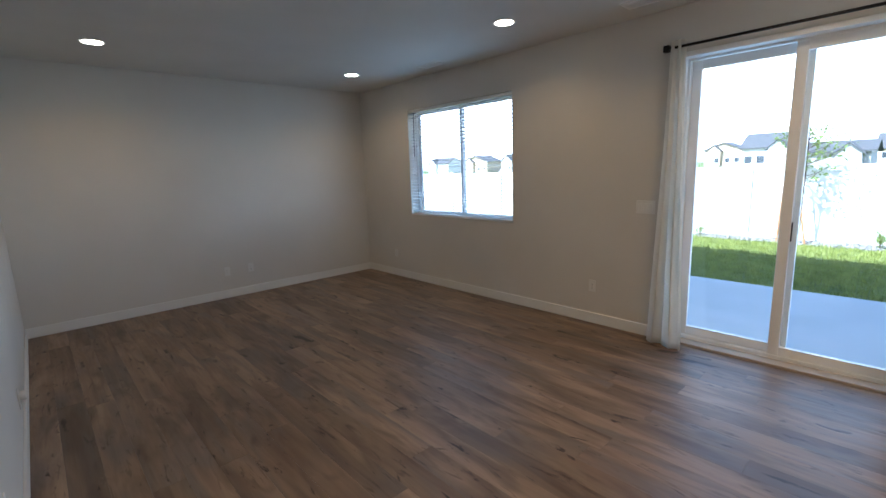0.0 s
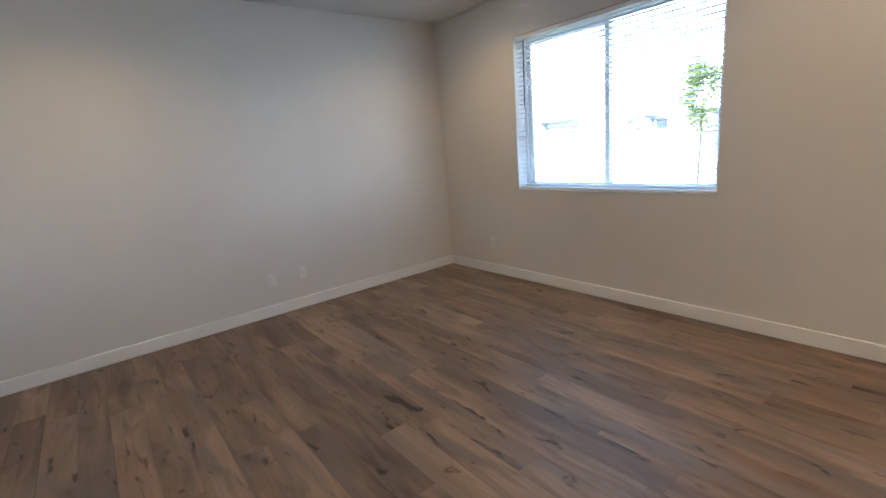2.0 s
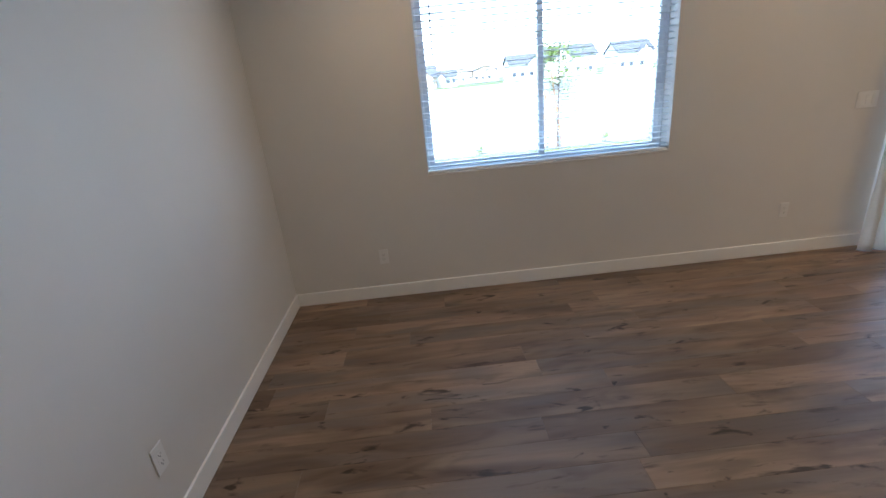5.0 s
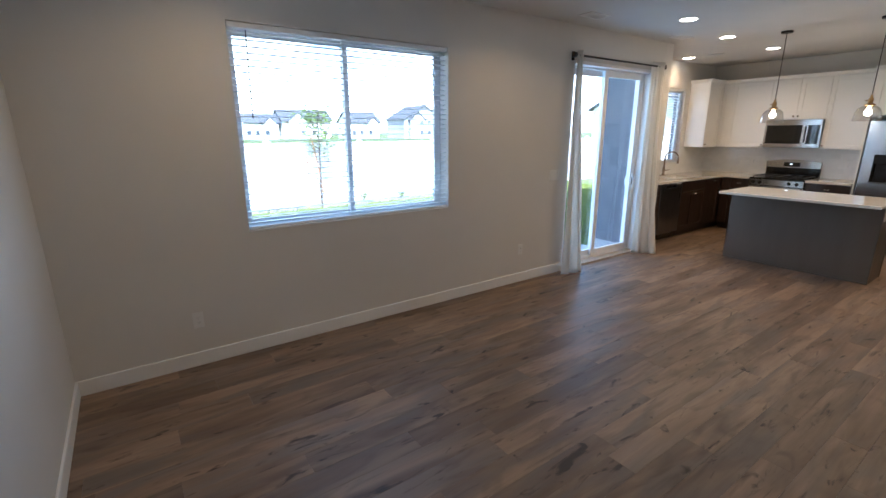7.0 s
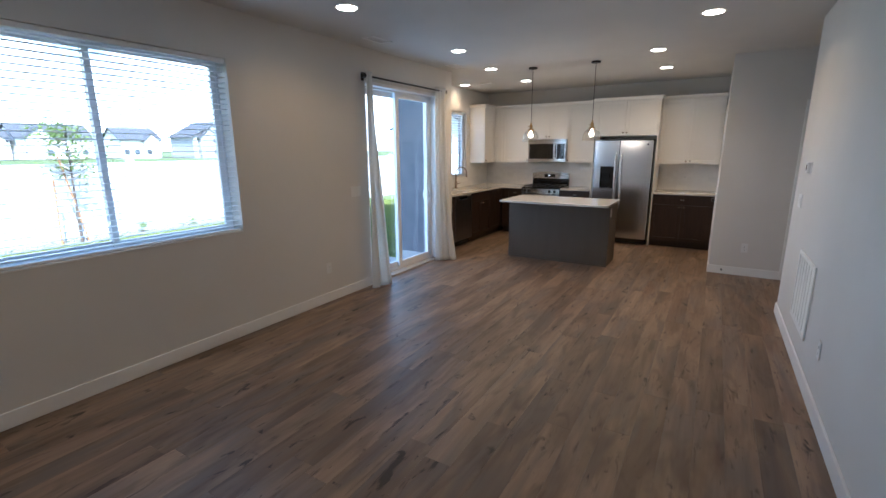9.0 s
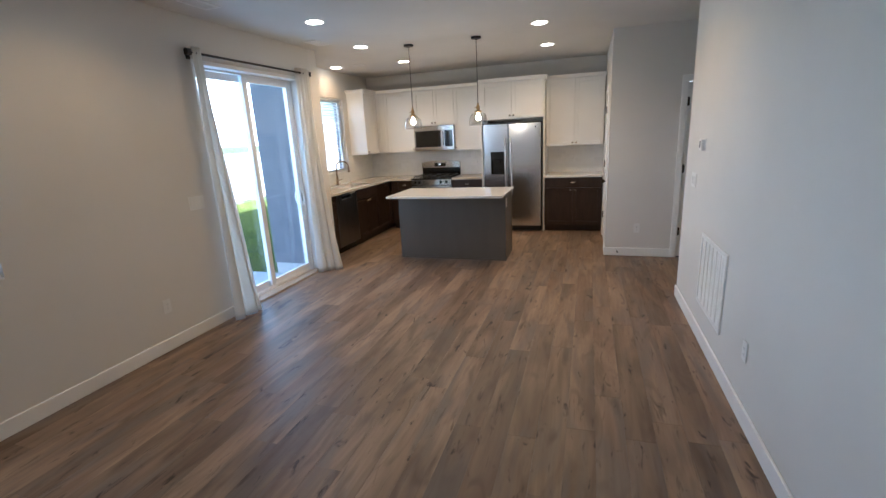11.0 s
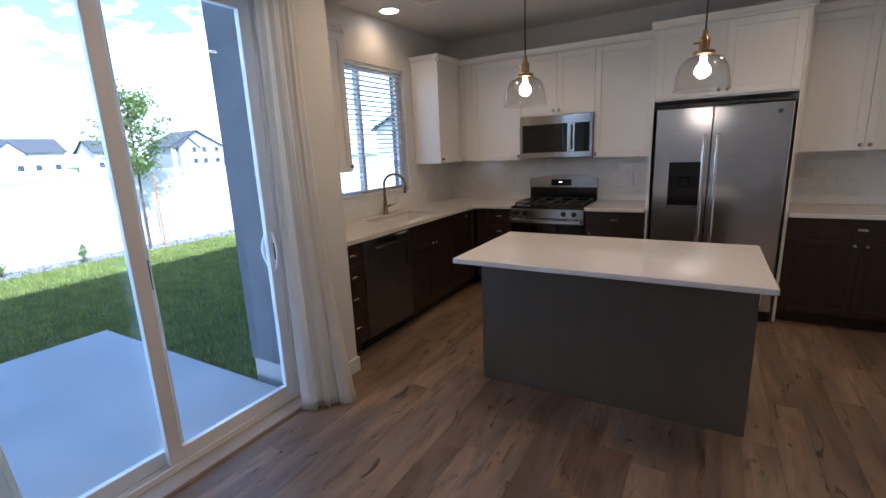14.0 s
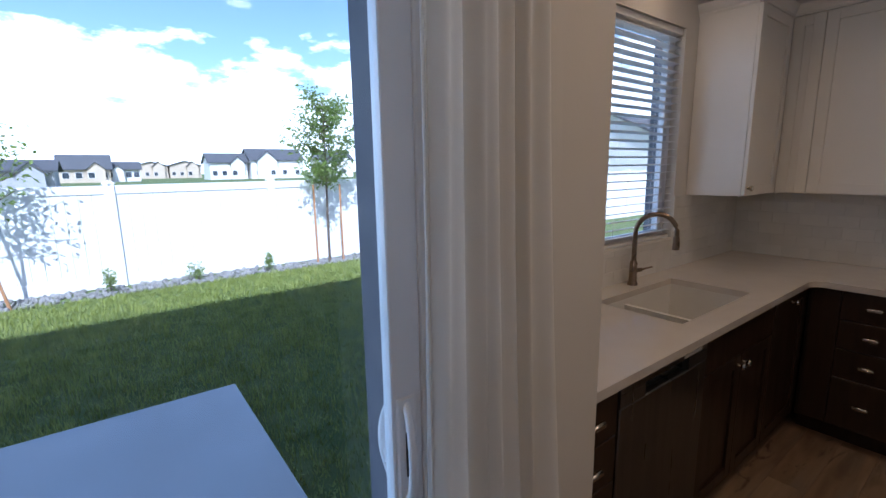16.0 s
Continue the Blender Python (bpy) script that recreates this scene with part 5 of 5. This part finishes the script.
for k, (sy, sh, sr) in enumerate(((0.56, 0.42, 0.10), (-0.62, 0.28, 0.18), (-1.72, 0.34, 0.10), (3.6, 0.35, 0.12), (5.2, 0.4, 0.12), (-5.0, 0.35, 0.13))):
    shrub(11.5, sy, sh, sr, 30 + k)

# far houses beyond the fence
# dark shingle, its grey lightened to paint in the haze of distance
ROOF_FAR = mat("hazed_shingle_roof", (0.085, 0.088, 0.096), (0.065, 0.068, 0.075), 0.9, scale=2, fine=12, bump=0.3)
WALL_FAR = [mat("far_wall_white", (0.72, 0.71, 0.69), (0.68, 0.67, 0.65), 0.8), mat("far_wall_tan", (0.50, 0.42, 0.32), (0.46, 0.38, 0.29), 0.8),
            mat("far_wall_grey", (0.36, 0.36, 0.37), (0.32, 0.32, 0.33), 0.8), mat("far_wall_red", (0.30, 0.12, 0.09), (0.27, 0.10, 0.08), 0.8)]
FAR_GLASS = mat("far_window_glass", (0.05, 0.06, 0.075), (0.04, 0.05, 0.06), 0.1)


def house(x, y, w, d, h, rise, tone, along_y=True, garage=True, seed=0):
    """A far two-storey house: walls, gabled roof with a cross gable, windows with frames, a garage door."""
    rs = random.Random(seed)
    t = thing("house", (x, y, GZ), "far gabled house with a dark shingle roof", "house", "houses beyond the fence")
    b = Build()
    z1 = GZ + h
    b.box((x, y - w / 2, GZ - 0.1), (x + d, y + w / 2, z1))
    ov = 0.5
    r = Build()
    if along_y:
        b.prism([(x, y - w / 2, z1), (x + d, y - w / 2, z1), (x + d / 2, y - w / 2, z1 + rise)], (0, w, 0))
        for s in (0, 1):
            xe = x - ov if s == 0 else x + d + ov
            ze = z1 - ov * rise / (d / 2)
            r.prism([(xe, y - w / 2 - ov, ze), (x + d / 2, y - w / 2 - ov, z1 + rise), (x + d / 2, y - w / 2 - ov, z1 + rise + 0.22), (xe, y - w / 2 - ov, ze + 0.22)], (0, w + 2 * ov, 0))
    else:
        b.prism([(x, y - w / 2, z1), (x, y + w / 2, z1), (x, y, z1 + rise)], (d, 0, 0))
        for s in (-1, 1):
            ye = y + s * (w / 2 + ov)
            ze = z1 - ov * rise / (w / 2)
            r.prism([(x - ov, ye, ze), (x - ov, y, z1 + rise), (x - ov, y, z1 + rise + 0.22), (x - ov, ye, ze + 0.22)], (d + 2 * ov, 0, 0))
    # a gabled bay on the near side
    gy, gw = y + rs.choice((-1, 1)) * w * 0.22, w * 0.36
    gr = gw * 0.45
    b.box((x - 1.2, gy - gw / 2, GZ - 0.1), (x, gy + gw / 2, z1 - 0.2))
    b.prism([(x - 1.2, gy - gw / 2, z1 - 0.2), (x - 1.2, gy + gw / 2, z1 - 0.2), (x - 1.2, gy, z1 - 0.2 + gr)], (1.2 + d * 0.3, 0, 0))
    for s in (-1, 1):
        ye, ze = gy + s * (gw / 2 + 0.35), z1 - 0.2 - 0.35 * gr / (gw / 2)
        r.prism([(x - 1.5, ye, ze), (x - 1.5, gy, z1 - 0.2 + gr), (x - 1.5, gy, z1 + gr), (x - 1.5, ye, ze + 0.2)], (1.5 + d * 0.3, 0, 0))
    b.done("wall", WALL_FAR[tone], t)
    r.done("roof", ROOF_FAR, t)
    for row in ((1.0, 2.2), (3.7, 4.9)):
        if GZ + row[1] > z1 - 0.2:
            continue
        for k in range(4):
            wy = y - w / 2 + w * (k + 0.5) / 4
            fx = x - 1.2 if abs(wy - gy) < gw / 2 - 0.6 else x
            fr = Build().box((fx - 0.06, wy - 0.65, GZ + row[0] - 0.1), (fx, wy + 0.65, GZ + row[1] + 0.1)).done("window_frame", WALL_FAR[0], t)
            one((fx - 0.09, wy - 0.55, GZ + row[0]), (fx - 0.06, wy + 0.55, GZ + row[1]), "window", FAR_GLASS, t)


for k, (hx, hy, hw, hd, hh, hr, tone, along) in enumerate((
        (130, -38.5, 14, 10, 5.0, 2.9, 0, True), (131, -26.2, 9, 9, 4.4, 2.2, 0, True), (190, -24.0, 10, 9, 4.4, 1.6, 1, False), (190, -13.5, 10, 9, 4.4, 1.4, 1, False),
        (130, 3.3, 9, 9, 3.1, 2.9, 1, True), (134, -4.0, 6, 8, 2.9, 1.6, 0, True), (75, 8.6, 7, 9, 2.3, 1.2, 2, True), (140, 38.9, 9, 9, 4.4, 1.8, 1, False),
        (90, 18.6, 7, 9, 3.6, 2.2, 0, True), (110, -65.0, 13, 10, 5.2, 3.6, 2, False), (122, -52.5, 9, 9, 4.6, 2.6, 0, True), (150, 118.0, 14, 10, 4.6, 2.6, 0, True),
        (150, 140.0, 14, 10, 4.6, 2.6, 1, False), (150, 165.0, 14, 10, 4.6, 2.6, 0, True), (185, 74.0, 12, 10, 4.2, 2.4, 0, True), (185, 98.0, 12, 10, 4.2, 2.4, 2, False), (25, -48.0, 13, 11, 4.4, 2.6, 0, True))):
    house(hx, hy, hw, hd, hh, hr, tone, along, seed=k)

# ---- pieces of the backsplash and the floor ----
def tile_field(name, f, spans, label):
    """spans: (u0, u1, v0, v1) areas of running-bond tile, 150 x 75 mm."""
    t = tagged(new(name), label, "backsplash", kind="structure")
    t.location = f(spans[0][0], spans[0][2], 0)
    back = Build()
    full, k = {}, 0
    tw, th, gp = 0.152, 0.076, 0.0018
    for u0, u1, v0, v1 in spans:
        back.box(f(u0, v0, 0.0005), f(u1, v1, 0.005))
        r, v = 0, CT + 0.001
        while v < v1 - 0.005:
            lo, hi = max(v, v0), min(v + th, v1)
            u = math.floor(u0 / tw) * tw - (tw / 2 if r % 2 else 0)
            while u < u1 - 0.005:
                a, e = max(u, u0), min(u + tw, u1)
                if e - a > 0.012 and hi - lo > 0.012:
                    key = (round(e - a, 3), round(hi - lo, 3))
                    if key not in full:
                        hw, hh = key[0] / 2 - gp / 2, key[1] / 2 - gp / 2
                        ob = Build().box(f(-hw, -hh, 0.004), f(hw, hh, 0.0075), 0.001).done("tile", TILE, None, origin=f(0, 0, 0))
                        full[key] = ob.data
                    else:
                        ob = new("tile", full[key])
                    ob.location = f((a + e) / 2, (lo + hi) / 2, 0)
                    attach(ob, t)
                u += tw
            v += th
            r += 1
    back.done("grout", GROUT, t)


tile_field("wall_tile_south", FS, [(2.40, XK - 0.001, CT + 0.001, UB - 0.001)], "white glazed subway tile backsplash behind the range")
tile_field("wall_tile_west", FS, [(0.459, 1.366, CT + 0.001, UB - 0.001)], "white glazed subway tile backsplash beside the refrigerator")
tile_field("wall_tile_east", FE, [(SOUTH + 0.010, KWIN[0] - 0.001, CT + 0.001, UB - 0.001), (KWIN[0], KWIN[1], CT + 0.001, KWIN[2] - 0.001), (KWIN[1] + 0.001, JOG - 0.001, CT + 0.001, UB - 0.001)], "white glazed subway tile backsplash under the kitchen window")


def plank_floor():
    fl = tagged(Build().box((-1.7, SOUTH, -0.06), (4.0, 6.12, -0.005)).box((4.0, SOUTH, -0.06), (XK, JOG, -0.005)).done("floor", SUBFLOOR), "grey-brown oak plank floor with dark knots", "floor", kind="structure")
    W, L, g = 0.155, 1.52, 0.0006
    rnd = random.Random(12)
    meshes = {}
    x = -0.16 - 9 * W
    while x < XK - 0.01:
        x1 = min(x + W, XK)
        lo, hi = SOUTH, 6.12
        if x < -0.2:
            lo, hi = -1.225, 0.2
        if x1 > 4.03:
            hi = JOG
        if -0.2 <= x and x1 <= 0.457:
            lo = -1.225
        y = lo - rnd.uniform(0.1, L - 0.1)
        while y < hi:
            a, e = max(y, lo), min(y + L, hi)
            if e - a > 0.01:
                key = (round(x1 - x, 3), round(e - a, 3))
                if key not in meshes:
                    ob = Build().box((-key[0] / 2 + g / 2, -key[1] / 2 + g / 2, -0.005), (key[0] / 2 - g / 2, key[1] / 2 - g / 2, 0.0), 0.0006).done("plank", PLANK, None, origin=(0, 0, 0))
                    meshes[key] = ob.data
                else:
                    ob = new("plank", meshes[key])
                ob.location = ((x + x1) / 2, (a + e) / 2, 0.0)
                attach(ob, fl)
            y += L
        x = x1


plank_floor()
